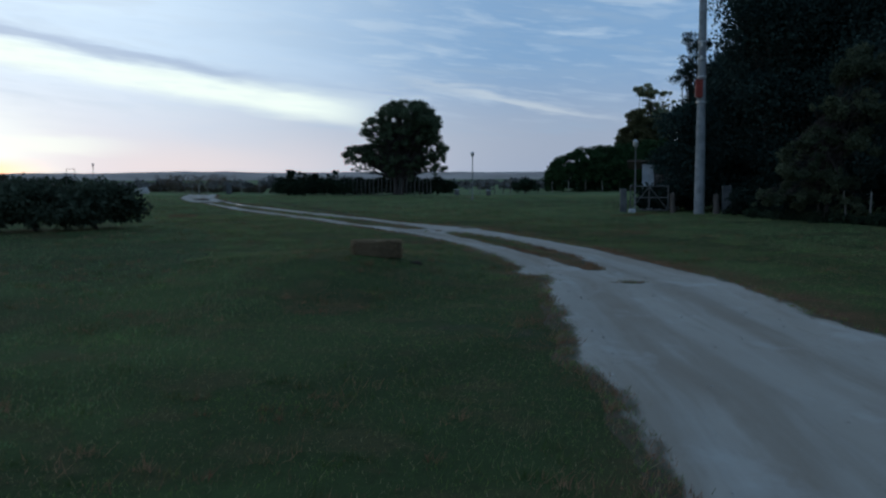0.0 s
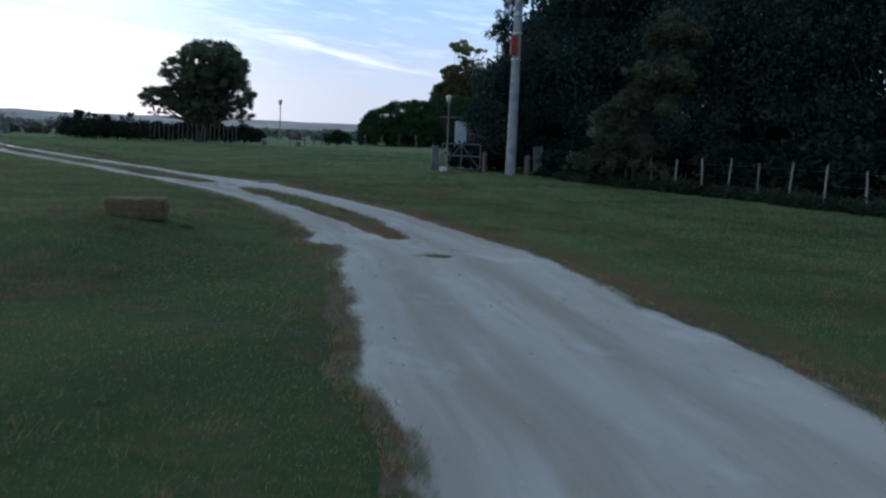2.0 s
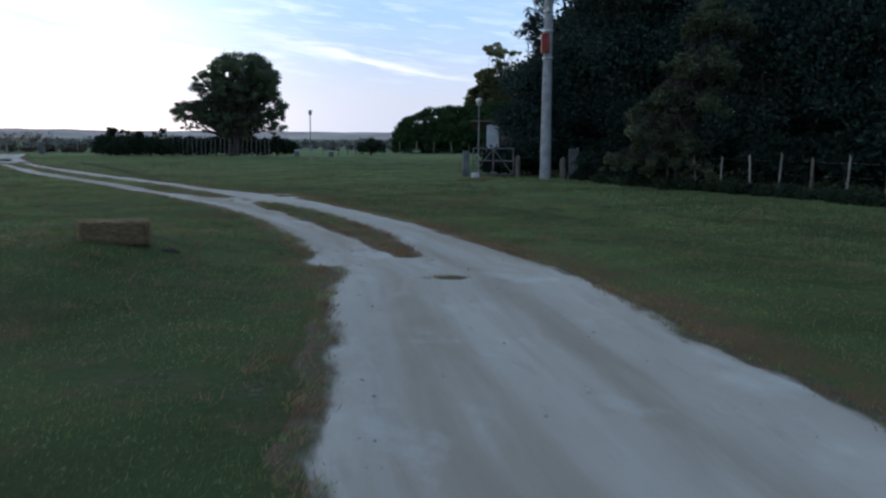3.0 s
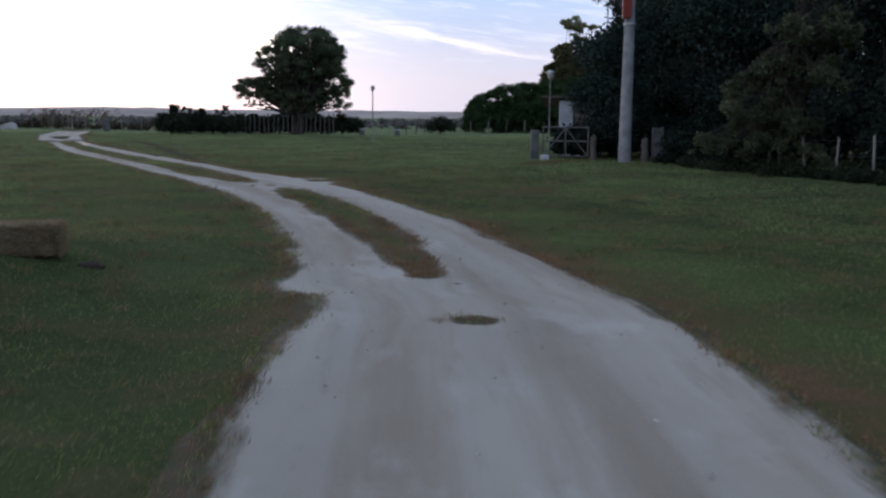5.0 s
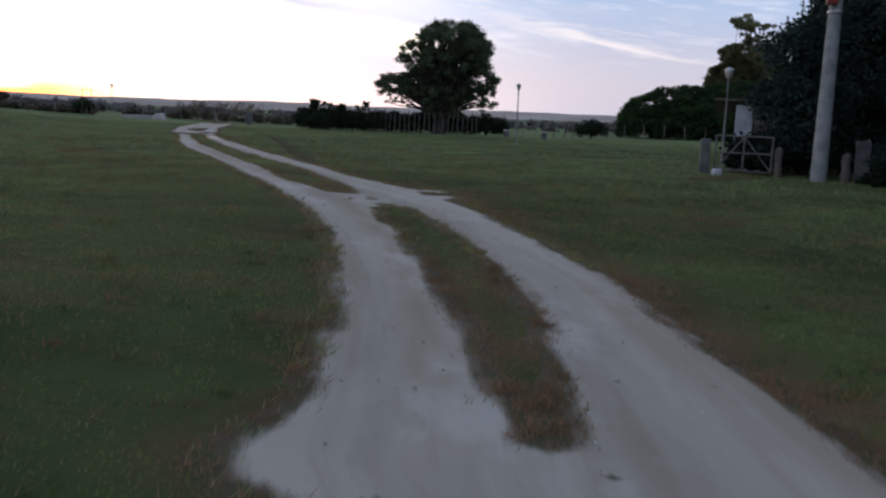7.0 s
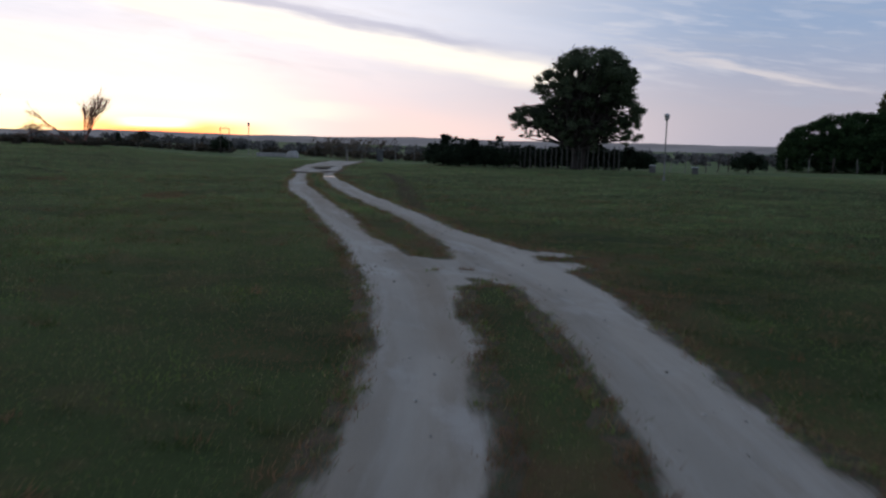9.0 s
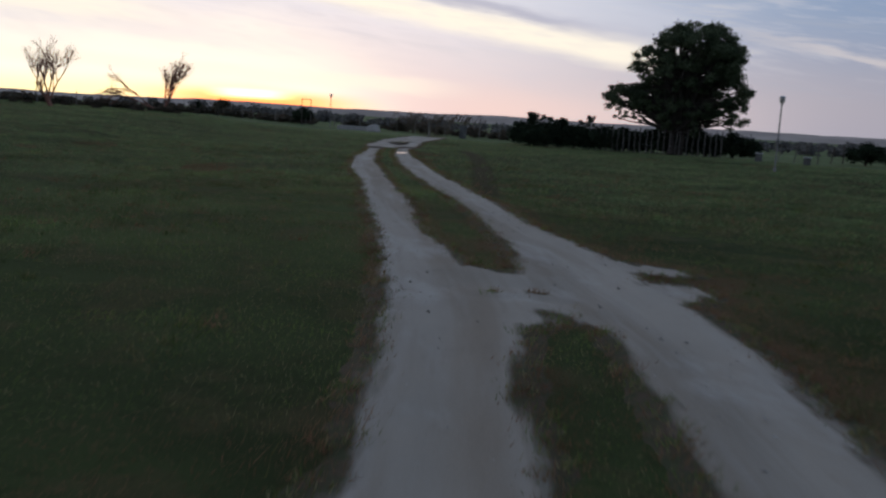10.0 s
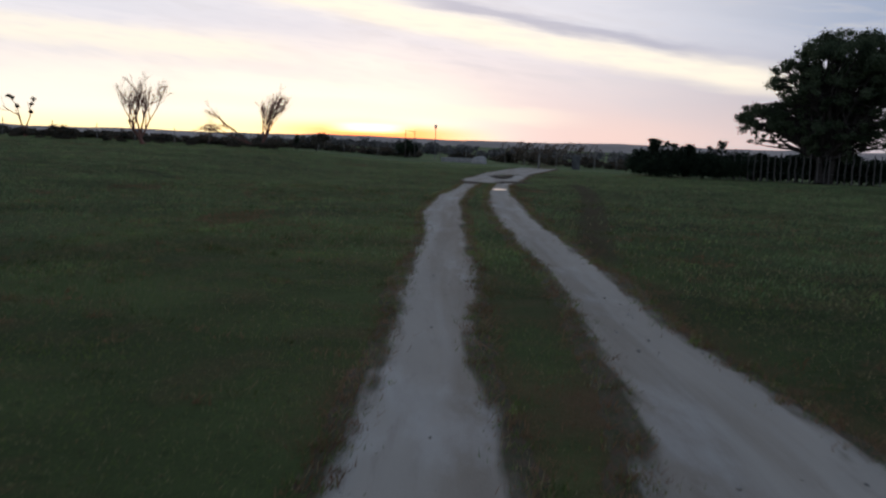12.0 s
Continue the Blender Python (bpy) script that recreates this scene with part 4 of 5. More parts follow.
# scrub along the far fence, three plants repeated
SCRUB = "scrub along the far fence"
scrubs = [bush("scrub", "grey brown windswept scrub bush", "shrub", put(-57.0, 61.0, 0, 0.55), 221, [((0, 0, 0.45), (1.9, 1.2, 0.5))], 22, 3600, 0.12, M_SCRUB, 0.5, SCRUB),
          bush("scrub", "grey brown windswept scrub bush", "shrub", put(-55.2, 70.0, 0, 0.5), 222, [((0, 0, 0.5), (2.1, 1.2, 0.55))], 22, 3600, 0.12, M_SCRUB, 0.5, SCRUB),
          bush("scrub", "grey brown windswept scrub bush", "shrub", put(-42.0, 82.0, 0, 0.7), 223, [((0, 0, 0.6), (2.3, 1.3, 0.7))], 24, 3900, 0.12, M_SCRUB, 0.5, SCRUB)]
rng = np.random.RandomState(7)
for k in range(46):
    t = k / 45
    if t < 0.55:
        u = t / 0.55
        x, y = -64.0 + 13.5 * u + rng.normal() * 0.8, 44.0 + 34.0 * u + rng.normal() * 0.8
        x -= 2.5
    else:
        u = (t - 0.55) / 0.45
        x, y = -49.0 + 24.0 * u + rng.normal() * 0.6, 82.5 - 8.5 * u + rng.normal() * 0.8
    copy_thing(scrubs[k % 3], put(x, y, rng.uniform(0, 360), (0.42 if t < 0.55 else 0.7) + 0.3 * rng.random()))


for k in range(16):
    u = k / 15
    copy_thing(scrubs[k % 3], put(-49.8 - 5.5 * (1 - u) + rng.normal() * 0.5, 43.0 + 19.0 * u + rng.normal() * 0.4, rng.uniform(0, 360), 0.30 + 0.2 * rng.random()))


for k, (x, y) in enumerate(((-57.0, 47.6), (-58.4, 45.6), (-55.6, 49.2), (-59.8, 43.4), (-52.4, 62.0), (-51.2, 63.2), (-53.4, 60.8))):
    copy_thing(scrubs[k % 3], put(x, y, 50 * k, 0.85 if k < 4 else 0.7))


def scrub_belt(name, label, seed, n, place, size, leaf, material):
    """Far thicket that nobody could count: many low clumps in one mesh."""
    r = np.random.RandomState(seed)
    c = [place(r) for _ in range(n)]
    cs, rs = [], []
    for x, y in c:
        s = size * (0.5 + 0.9 * r.random())
        for k in range(3):
            cs.append((x + r.normal() * s * 0.7, y + r.normal() * s * 0.7, float(land(x, y)) + s * (0.25 + 0.45 * r.random())))
            rs.append(s * 0.62)
    v, f = leaves(r, cs, rs, n * 150, leaf, 0.7, shell=0.1)
    tagged(new(name, data_mesh(name, v, f, material)), label, "thicket", kind="stuff")


scrub_belt("thicket", "scrub thicket beyond the fences, greyed with painted haze", 231, 260, lambda r: (r.uniform(-95, 40), r.uniform(92, 128)), 0.9, 0.22, M_FAR_HAZED)
scrub_belt("far_woods", "far woods and hedges below the hills, greyed with painted haze", 232, 320, lambda r: ((lambda a, d: (-math.sin(a) * d, math.cos(a) * d))(radians(r.uniform(-35, 85)), r.uniform(170, 420))), 1.7, 0.5, M_FAR_HAZED)
scrub_belt("side_thicket", "low brown thicket along the rising field", 233, 190, lambda r: ((lambda t: (-66.5 + 16.5 * t - 2.2 * r.random(), 36 + 44 * t))(r.random())), 0.48, 0.13, M_SCRUB)


def fence_weeds(seed, n):
    """Dark weeds and long grass that stand along the wire fence."""
    r = np.random.RandomState(seed)
    fy, fx = np.array([11.0, 20.5, 27.4, 33.2]), np.array([14.2, 10.6, 7.2, 5.4])
    y = r.uniform(11, 32.2, n)
    x = np.interp(y, fy, fx) + r.normal(size=n) * 0.28 - 0.25
    s = 0.13 + 0.16 * r.random(n)
    v, f = leaves(r, np.stack([x, y, land(x, y) + s * 0.45], 1), s, n * 60, 0.05, 1.0, 2.6, 0.1)
    v[:, 2] = np.maximum(v[:, 2], land(v[:, 0], v[:, 1]) - 0.02)
    tagged(new("fence_weeds", data_mesh("fence_weeds", v, f, M_SHRUB)), "dark weeds and long grass along a wire fence", "weeds", kind="stuff")


fence_weeds(236, 420)


def reeds(at, seed, n, lean):
    """A stand of tall plumed grass, bent by the wind."""
    r = np.random.RandomState(seed)
    ob = thing("plumed_grass", "tall dry plumed grass bent by the wind", "grass", at, "plumed grass by the far fence")
    lines, tips, rad = [], [], []
    for k in range(n):
        x, y, h = r.normal() * 0.9, r.normal() * 0.5, 1.2 + 0.6 * r.random()
        dx = lean * h * (0.3 + 0.2 * r.random())
        lines.append([((x, y, 0), 0.012), ((x + dx * 0.3, y, h * 0.6), 0.009), ((x + dx, y, h), 0.005)])
        for j in range(7):                      # the plume runs along the top of the stem and hangs over
            s = 0.66 + 0.09 * j
            tips.append((x + dx * (0.3 + 0.7 * (s - 0.6) / 0.4), y, h * min(s, 2.0 - s)))
            rad.append(0.055 - 0.018 * abs(j - 3) / 3)
    part("stem", tube_mesh("stem", lines, M_STALK, 5), ob)
    v, f = leaves(r, tips, rad, n * 80, 0.028, 0.9, 3.0)
    part("plume", data_mesh("plume", v, f, M_REED), ob)
    return ob


for k, (x, y) in enumerate(((-38.5, 77.0), (-36.4, 76.5), (-34.6, 76.2), (-40.6, 78.2))):
    reeds(put(x, y), 241 + k, 26, 0.9)

# ---- fences ----


def post_mesh(name, height, radius, material, seed, split=False):
    """A rough upright post, a little out of true, with a worn top."""
    r = np.random.RandomState(seed)
    line = []
    for i, t in enumerate((0, 0.25, 0.5, 0.75, 0.96, 1.0)):
        line.append(((0.012 * r.normal(), 0.012 * r.normal(), -0.08 + t * (height + 0.08)), radius * (1.08 - 0.2 * t + 0.06 * r.normal()) * (0.55 if t == 1.0 else 1)))
    return tube_mesh(name, [line], material, 6)


POSTS = [post_mesh("post", 1.08, 0.029, M_POST, 300 + k) for k in range(3)]
POSTS_DARK = [post_mesh("post", 1.1, 0.042, M_POST_DARK, 310 + k) for k in range(2)]
PALES = [post_mesh("pale", 1.45, 0.036, M_PALE, 320 + k) for k in range(4)]


def fence(name, label, corners, gap, meshes, wires, seed, lean=2.0, jitter=0.1, first="post"):
    """Posts along a line over the ground with sagging wires between them."""
    r = np.random.RandomState(seed)
    ob = thing(name, label, "fence", put(*corners[0], sink=0))
    inv = ob.matrix_basis.inverted()
    spots = []
    for (x0, y0), (x1, y1) in zip(corners, corners[1:]):
        n = max(1, round(math.hypot(x1 - x0, y1 - y0) / gap))
        for k in range(n):
            t = (k + jitter * r.normal()) / n if k else 0
            spots.append((x0 + (x1 - x0) * t, y0 + (y1 - y0) * t))
    spots.append(corners[-1])
    for k, (x, y) in enumerate(spots):
        m = Matrix.Translation((x, y, float(land(x, y)))) @ Matrix.Rotation(radians(r.normal() * lean), 4, "X") @ Matrix.Rotation(radians(r.normal() * lean), 4, "Y") @ Matrix.Scale(0.93 + 0.14 * r.random(), 4)
        part(first, meshes[r.randint(len(meshes))], ob, at=inv @ m)
    for h in wires:
        line = []
        for k, (x, y) in enumerate(spots):
            line.append((inv @ Vector((x, y, float(land(x, y)) + h)), 0.0013))
            if k + 1 < len(spots):
                x2, y2 = (x + spots[k + 1][0]) / 2, (y + spots[k + 1][1]) / 2
                line.append((inv @ Vector((x2, y2, float(land(x2, y2)) + h - 0.02)), 0.0013))
        part("wire", tube_mesh("wire", [line], M_WIRE, 4), ob)
    return ob


fence("wire_fence", "wire fence on silvered wooden posts before a dark wood", [(5.4, 33.2), (6.1, 31.0), (6.75, 28.9), (7.3, 27.4), (7.8, 26.2), (8.28, 25.23), (8.75, 24.3), (9.23, 23.35), (9.69, 22.42), (10.18, 21.45), (10.65, 20.46), (11.1, 19.3), (11.55, 18.1), (12.0, 16.9), (12.45, 15.7), (12.9, 14.5), (13.35, 13.3), (13.8, 12.1), (14.2, 11.0)], 9, POSTS + POSTS_DARK[:1], (0.3, 0.6, 0.95), 331, 1.2)
fence("paling_fence", "fence of tall pale upright stakes below a tree", [(-20.0, 64.9), (-15.0, 65.3), (-12.2, 65.8)], 0.33, PALES, (0.5, 1.1), 332, 0.8, 0.08, "pale")
fence("field_fence", "old wire fence with leaning posts across the meadow", [(-9.2, 66.4), (-6.5, 73.5), (-3.0, 77.2), (3.0, 78.6), (9.0, 79.0)], 1.5, POSTS + POSTS_DARK, (0.4, 0.8), 333, 3.0)
fence("field_fence", "wire fence with pale posts behind the track", [(-47.5, 79.0), (-38.0, 75.5), (-26.0, 68.5)], 2.3, POSTS, (0.4, 0.8), 334, 2.5)
fence("field_fence", "wire fence on pale posts along the rising field", [(-48.5, 79.2), (-54.0, 66.5), (-61.0, 46.0), (-64.0, 32.0)], 2.6, POSTS, (0.4, 0.8), 335, 2.5)

# ---- the concrete power pole and what stands by it ----
pole = thing("power_pole", "tall tapered grey concrete power pole with a red box", "power pole", put(4.1, 32.4, sink=0.1))
part("shaft", lathe_mesh("shaft", [(0.21, 0), (0.202, 0.6), (0.182, 2.4), (0.166, 4.2), (0.152, 6.4), (0.142, 8.6), (0.13, 10.6), (0.12, 10.62)], M_CONCRETE, 14), pole)
red = part("switch_box", box_mesh("switch_box", M_RED, 0.27, 0.24, 0.62, 0.03), pole, "faded red metal box", pose(-0.13, -0.27, 4.92))
part("lid", box_mesh("lid", M_RED, 0.30, 0.27, 0.05, 0.012), red, at=pose(0, 0, 0.35))
part("bracket", box_mesh("bracket", M_STEEL, 0.05, 0.16, 0.40, 0.008), pole, at=pose(-0.10, -0.17, 4.92))
for z, r in ((4.45, 0.182), (5.42, 0.174), (6.1, 0.168), (6.75, 0.162)):
    part("steel_band", lathe_mesh("steel_band", [(r, -0.04), (r + 0.012, -0.035), (r + 0.012, 0.035), (r, 0.04)], M_STEEL, 14), pole, "galvanised steel band", pose(0, 0, z))
for k, z in enumerate((6.07, 6.55)):
    ins = part("insulator", lathe_mesh("insulator", [(0.02, 0), (0.05, 0.02), (0.035, 0.05), (0.055, 0.07), (0.035, 0.10), (0.05, 0.12), (0.01, 0.15)], M_CERAMIC, 10), pole, "white ceramic insulator", pose(-0.05, -0.24, z))
    part("pin", tube_mesh("pin", [[((0, 0.12, -0.02), 0.012), ((0, 0, -0.02), 0.012), ((0, 0, 0.03), 0.012)]], M_STEEL, 6), ins)
part("cross_arm", box_mesh("cross_arm", M_POST_DARK, 1.7, 0.10, 0.12, 0.012), pole, "dark wooden cross arm", pose(0, -0.2, 9.9))

stub = thing("short_post", "short brown wooden corner post", "post", put(4.72, 32.2), me=post_mesh("short_post", 0.8, 0.13, M_POST_DARK, 341))
slab = thing("concrete_post", "flat grey concrete post at the fence's end", "post", put(5.12, 32.35, 15), me=box_mesh("concrete_post", M_CONCRETE_OLD, 0.36, 0.10, 1.15, 0.015, (0, 0, 0.55)))

# white pipe gate
gate = thing("pipe_gate", "white painted pipe gate with a diagonal brace", "gate", put(1.25, 33.4, -8, sink=0))
pipe = lambda a, b, r=0.025: tube_mesh("pipe", [[(a, r), (b, r)]], M_PAINT, 8)
for z in (0.12, 0.62, 1.08):
    part("rail", pipe((0.25, 0, z), (1.75, 0, z)), gate)
for x in (0.25, 1.0, 1.75):
    part("upright", pipe((x, 0, 0.1), (x, 0, 1.1)), gate)
part("brace", pipe((0.27, 0.02, 0.14), (1.0, 0.02, 1.06), 0.02), gate)
part("brace", pipe((1.0, 0.02, 1.06), (1.73, 0.02, 0.14), 0.02), gate)
thing("gate_post", "stout grey concrete gate post", "post", put(1.22, 33.45, 5), me=box_mesh("gate_post", M_CONCRETE_OLD, 0.26, 0.24, 1.02, 0.03, (0, 0, 0.5)))
thing("gate_post", "stout dark wooden gate post", "post", put(3.15, 33.1), me=post_mesh("gate_post", 0.85, 0.11, M_POST_DARK, 343))
thing("whitewashed_stone", "small whitewashed stone at a gate", "stone", put(1.55, 33.0, 30), me=box_mesh("whitewashed_stone", M_WHITE, 0.26, 0.2, 0.2, 0.06, (0, 0, 0.1)))


def lamp_post(at, label):
    ob = thing("lamp_post", label, "lamp post", at, "garden lamp posts")
    part("pole", lathe_mesh("pole", [(0.06, 0), (0.06, 0.12), (0.032, 0.2), (0.026, 2.62), (0.045, 2.64), (0.045, 2.70)], M_LAMP_POLE, 10), ob)
    head = part("lantern", lathe_mesh("lantern", [(0.05, 0), (0.09, 0.03), (0.11, 0.18), (0.105, 0.21)], M_LAMP, 8), ob, "opal lantern, unlit", pose(0, 0, 2.70))
    part("cap", lathe_mesh("cap", [(0.13, 0), (0.13, 0.02), (0.07, 0.06), (0.01, 0.08)], M_STEEL, 8), head, at=pose(0, 0, 0.21))
    return ob


lamp_post(put(1.7, 33.6, sink=0.02), "white lamp post with a square lantern beside a gate")
lamp_post(put(-7.25, 52.2, 0, 1.02, sink=0.02), "white lamp post with an opal lantern in the meadow")
lamp_post(put(-47.6, 77.3, sink=0.15), "white lamp post with an opal lantern by the far fence")

# whitewashed hut behind the gate
hut = thing("hut", "small whitewashed hut with a lean-to roof among trees", "hut", put(3.02, 37.2, -4, sink=0))
bm = bmesh.new()
for cx, cy, cz, sx, sy, sz in ((-0.55, -1.0, 1.0, 0.5, 0.18, 2.0), (0.55, -1.0, 1.0, 0.5, 0.18, 2.0), (0, -1.0, 0.45, 0.6, 0.18, 0.9), (0, -1.0, 1.88, 0.6, 0.18, 0.24), (-0.71, 0.0, 0.9, 0.18, 1.82, 1.8), (0.71, 0.0, 0.9, 0.18, 1.82, 1.8), (0, 1.0, 0.8, 1.24, 0.18, 1.6)):
    box_bm(bm, cx, cy, cz, sx, sy, sz, 0)
part("wall", bm_mesh("wall", bm, M_WHITE), hut)
win = part("window", box_mesh("window", M_GLASS, 0.58, 0.03, 0.84, 0), hut, "dark glass window", pose(0, -0.99, 1.33))
bm = bmesh.new()
for cx, cz, sx, sz in ((-0.27, 0, 0.05, 0.86), (0.27, 0, 0.05, 0.86), (0, 0.40, 0.49, 0.05), (0, -0.40, 0.49, 0.05), (0, 0, 0.04, 0.75)):
    box_bm(bm, cx, 0, cz, sx, 0.07, sz, 0.004)
part("window_frame", bm_mesh("window_frame", bm, M_POST_DARK), win)
part("roof", box_mesh("roof", M_ROOF, 2.2, 2.6, 0.07, 0.01), hut, at=pose(-0.35, -0.05, 1.98, -7, 0, 0))

leafy_tree("hut_shrub", "straggly dark shrub against a whitewashed wall", "shrub", put(3.55, 35.75), 134, [((0, 0, 0.9), (0.55, 0.4, 0.8)), ((0.25, 0, 1.7), (0.45, 0.4, 0.5)), ((-0.35, 0, 0.5), (0.4, 0.35, 0.45))], (1.5, 0.04), 46, 5200, 0.055, M_WOOD, 0.36, low=0.05, forks=2)

# ---- straw bale ----
bale = thing("straw_bale", "weathered rectangular straw bale tied with twine", "straw bale", put(-3.78, 10.38, 19, 0.86, sink=0.03) @ Matrix.Diagonal((1, 0.9, 0.84, 1)))
bm = bmesh.new()
box_bm(bm, 0, 0, 0.19, 0.88, 0.46, 0.36, 0.05)
bmesh.ops.subdivide_edges(bm, edges=bm.edges[:], cuts=4, use_grid_fill=True)
r = np.random.RandomState(5)
for v in bm.verts:
    v.co += Vector(r.normal(size=3)) * 0.010
part("body", bm_mesh("body", bm, M_STRAW_BODY), bale)
n = 5200
side = r.randint(0, 5, n)
u, w = r.uniform(-1, 1, n), r.uniform(-1, 1, n)
p = np.where(side[:, None] == 0, np.stack([u * 0.44, w * 0.23, np.full(n, 0.365)], 1),
             np.where(side[:, None] == 1, np.stack([u * 0.44, np.full(n, -0.235), 0.18 + w * 0.18], 1),
                      np.where(side[:, None] == 2, np.stack([u * 0.44, np.full(n, 0.235), 0.18 + w * 0.18], 1),
                               np.where(side[:, None] == 3, np.stack([np.full(n, -0.445), u * 0.23, 0.18 + w * 0.18], 1), np.stack([np.full(n, 0.445), u * 0.23, 0.18 + w * 0.18], 1)))))
d = r.normal(size=(n, 3))
d /= np.linalg.norm(d, axis=1)[:, None]
q = np.cross(d, r.normal(size=(n, 3)))
q /= np.linalg.norm(q, axis=1)[:, None]
s = (0.03 + 0.05 * r.random(n))[:, None]
part("loose_straw", data_mesh("loose_straw", np.stack([p - d * s, p + q * 0.004, p + d * s, p - q * 0.004], 1).reshape(-1, 3), np.arange(n * 4).reshape(-1, 4), M_STRAW), bale)
for y in (-0.11, 0.11):
    part("twine", tube_mesh("twine", [[((-0.452, y, 0.0), 0.006), ((-0.452, y, 0.37), 0.006), ((0.452, y, 0.37), 0.006), ((0.452, y, 0.0), 0.006)]], M_TWINE, 5), bale)

# ---- small things far off ----
for x, y, h in ((-10.0, 64.9, 0.42), (-7.5, 64.6, 0.38)):
    hive = thing("white_box", "small white wooden box standing in the grass", "box", put(x, y, 20 * h, sink=0), group="white boxes")
    part("body", box_mesh("body", M_PAINT, 0.36, 0.33, h, 0.015, (0, 0, h / 2)), hive)
    part("lid", box_mesh("lid", M_STEEL, 0.41, 0.38, 0.05, 0.01, (0, 0, h + 0.026)), hive)
stand = thing("steel_frame", "rusty open steel frame on two legs", "frame", put(-49.2, 76.0, 35, sink=0))
for x in (-0.38, 0.38):
    part("leg", tube_mesh("leg", [[((x, 0, -0.1), 0.03), ((x, 0, 2.25), 0.03)]], M_POST_DARK, 6), stand)
for z in (2.2, 1.5):
    part("crossbar", tube_mesh("crossbar", [[((-0.38, 0, z), 0.025), ((0.38, 0, z), 0.025)]], M_POST_DARK, 6), stand)
bush("dark_bush", "dark bush below a steel frame", "shrub", put(-50.2, 76.8), 351, [((0, 0, 0.7), (0.9, 0.8, 0.75))], 18, 3600, 0.11, M_SHRUB, 0.5)
trough = thing("water_trough", "long low pale concrete water trough", "trough", put(-42.3, 73.2, 14, sink=0.02))
bm = bmesh.new()
for cx, cy, sx, sy in ((0, -0.4, 2.5, 0.09), (0, 0.4, 2.5, 0.09), (-1.2, 0, 0.09, 0.71), (1.2, 0, 0.09, 0.71)):
    box_bm(bm, cx, cy, 0.16, sx, sy, 0.36, 0.012)
part("wall", bm_mesh("trough_wall", bm, M_STONE), trough)
part("base", box_mesh("trough_base", M_STONE, 2.3, 0.7, 0.1, 0), trough, at=pose(0, 0, 0.06))


def boulder(at, seed, size, label, mat):
    bm = bmesh.new()
    bmesh.ops.create_icosphere(bm, subdivisions=3, radius=1.0)
    for v in bm.verts:
        n = noise.noise(v.co * 1.3 + Vector((seed, 0, 0))) * 0.35 + noise.noise(v.co * 3.1 + Vector((0, seed, 0))) * 0.12
        v.co = Vector((v.co.x * size[0], v.co.y * size[1], v.co.z * size[2])) * (1 + n)
    return thing("stone", label, "stone", at, me=bm_mesh("stone", bm, mat, True))


boulder(put(-39.7, 72.1, sink=-0.1), 3, (0.62, 0.45, 0.46), "pale whitish boulder beside a trough", M_STONE)

boulder(put(-3.16, 10.45, 20, sink=0.0), 7, (0.13, 0.08, 0.04), "dark clod of earth lying in short grass", M_MUD)

thing("pale_post", "short pale wooden post by a far fence", "post", put(-33.0, 69.0), me=post_mesh("pale_post", 0.85, 0.06, M_POST, 345))
thing("concrete_block", "upright grey concrete block by a far fence", "block", put(-30.3, 69.0, 28), me=box_mesh("concrete_block", M_CONCRETE_OLD, 0.48, 0.09, 0.95, 0.02, (0, 0, 0.46)))

# puddle in the far rut
puddle = bmesh.new()
ring = [puddle.verts.new((0.24 * math.cos(a) * (1 + 0.16 * math.sin(3 * a + 1)), 0.40 * math.sin(a) * (1 + 0.12 * math.sin(2 * a)), 0)) for a in np.linspace(0, 2 * math.pi, 40, endpoint=False)]
puddle.faces.new(ring)
ob = tagged(new("puddle", bm_mesh("puddle", puddle, M_WATER)), "still rain puddle in a wheel rut", "puddle", kind="structure")
ob.matrix_basis = pose(-18.8, 42.2, 0.03, 0, 0, 34)

# dark mud where the tracks meet
for px, py, a, b, turn in ((-22.3, 45.6, 0.55, 1.1, 30), (-21.6, 47.6, 0.7, 0.9, 40), (-25.6, 53.0, 0.5, 1.2, 30)):
    bm = bmesh.new()
    bm.faces.new([bm.verts.new((a * math.cos(q) * (1 + 0.2 * math.sin(3 * q + px)), b * math.sin(q) * (1 + 0.15 * math.sin(2 * q + py)), 0)) for q in np.linspace(0, 2 * math.pi, 32, endpoint=False)])
    ob = tagged(new("mud", bm_mesh("mud", bm, M_MUD)), "dark damp mud where wheel tracks meet", "mud", kind="structure")
    ob.matrix_basis = pose(px, py, float(land(px, py)) + 0.022, 0, 0, turn)

# ---- grass ----


def blades(seed, x, y, lo, hi, width, lean=0.5):
    """Single pointed blades standing at the given places."""
    r = np.random.RandomState(seed)
    n = len(x)
    h = lo + (hi - lo) * r.random(n) ** 1.6
    a = r.uniform(0, 2 * math.pi, n)
    tip = h[:, None] * lean * (r.normal(size=(n, 2)) * 0.7 + np.array([0.35, 0.1]))
    wx, wy = np.cos(a) * width * 0.5, np.sin(a) * width * 0.5
    z = land(x, y) - 0.01
    v = np.stack([np.stack([x - wx, y - wy, z], 1), np.stack([x + wx, y + wy, z], 1), np.stack([x + tip[:, 0], y + tip[:, 1], z + h], 1)], 1).reshape(-1, 3)
    return v, np.arange(n * 3).reshape(-1, 3)


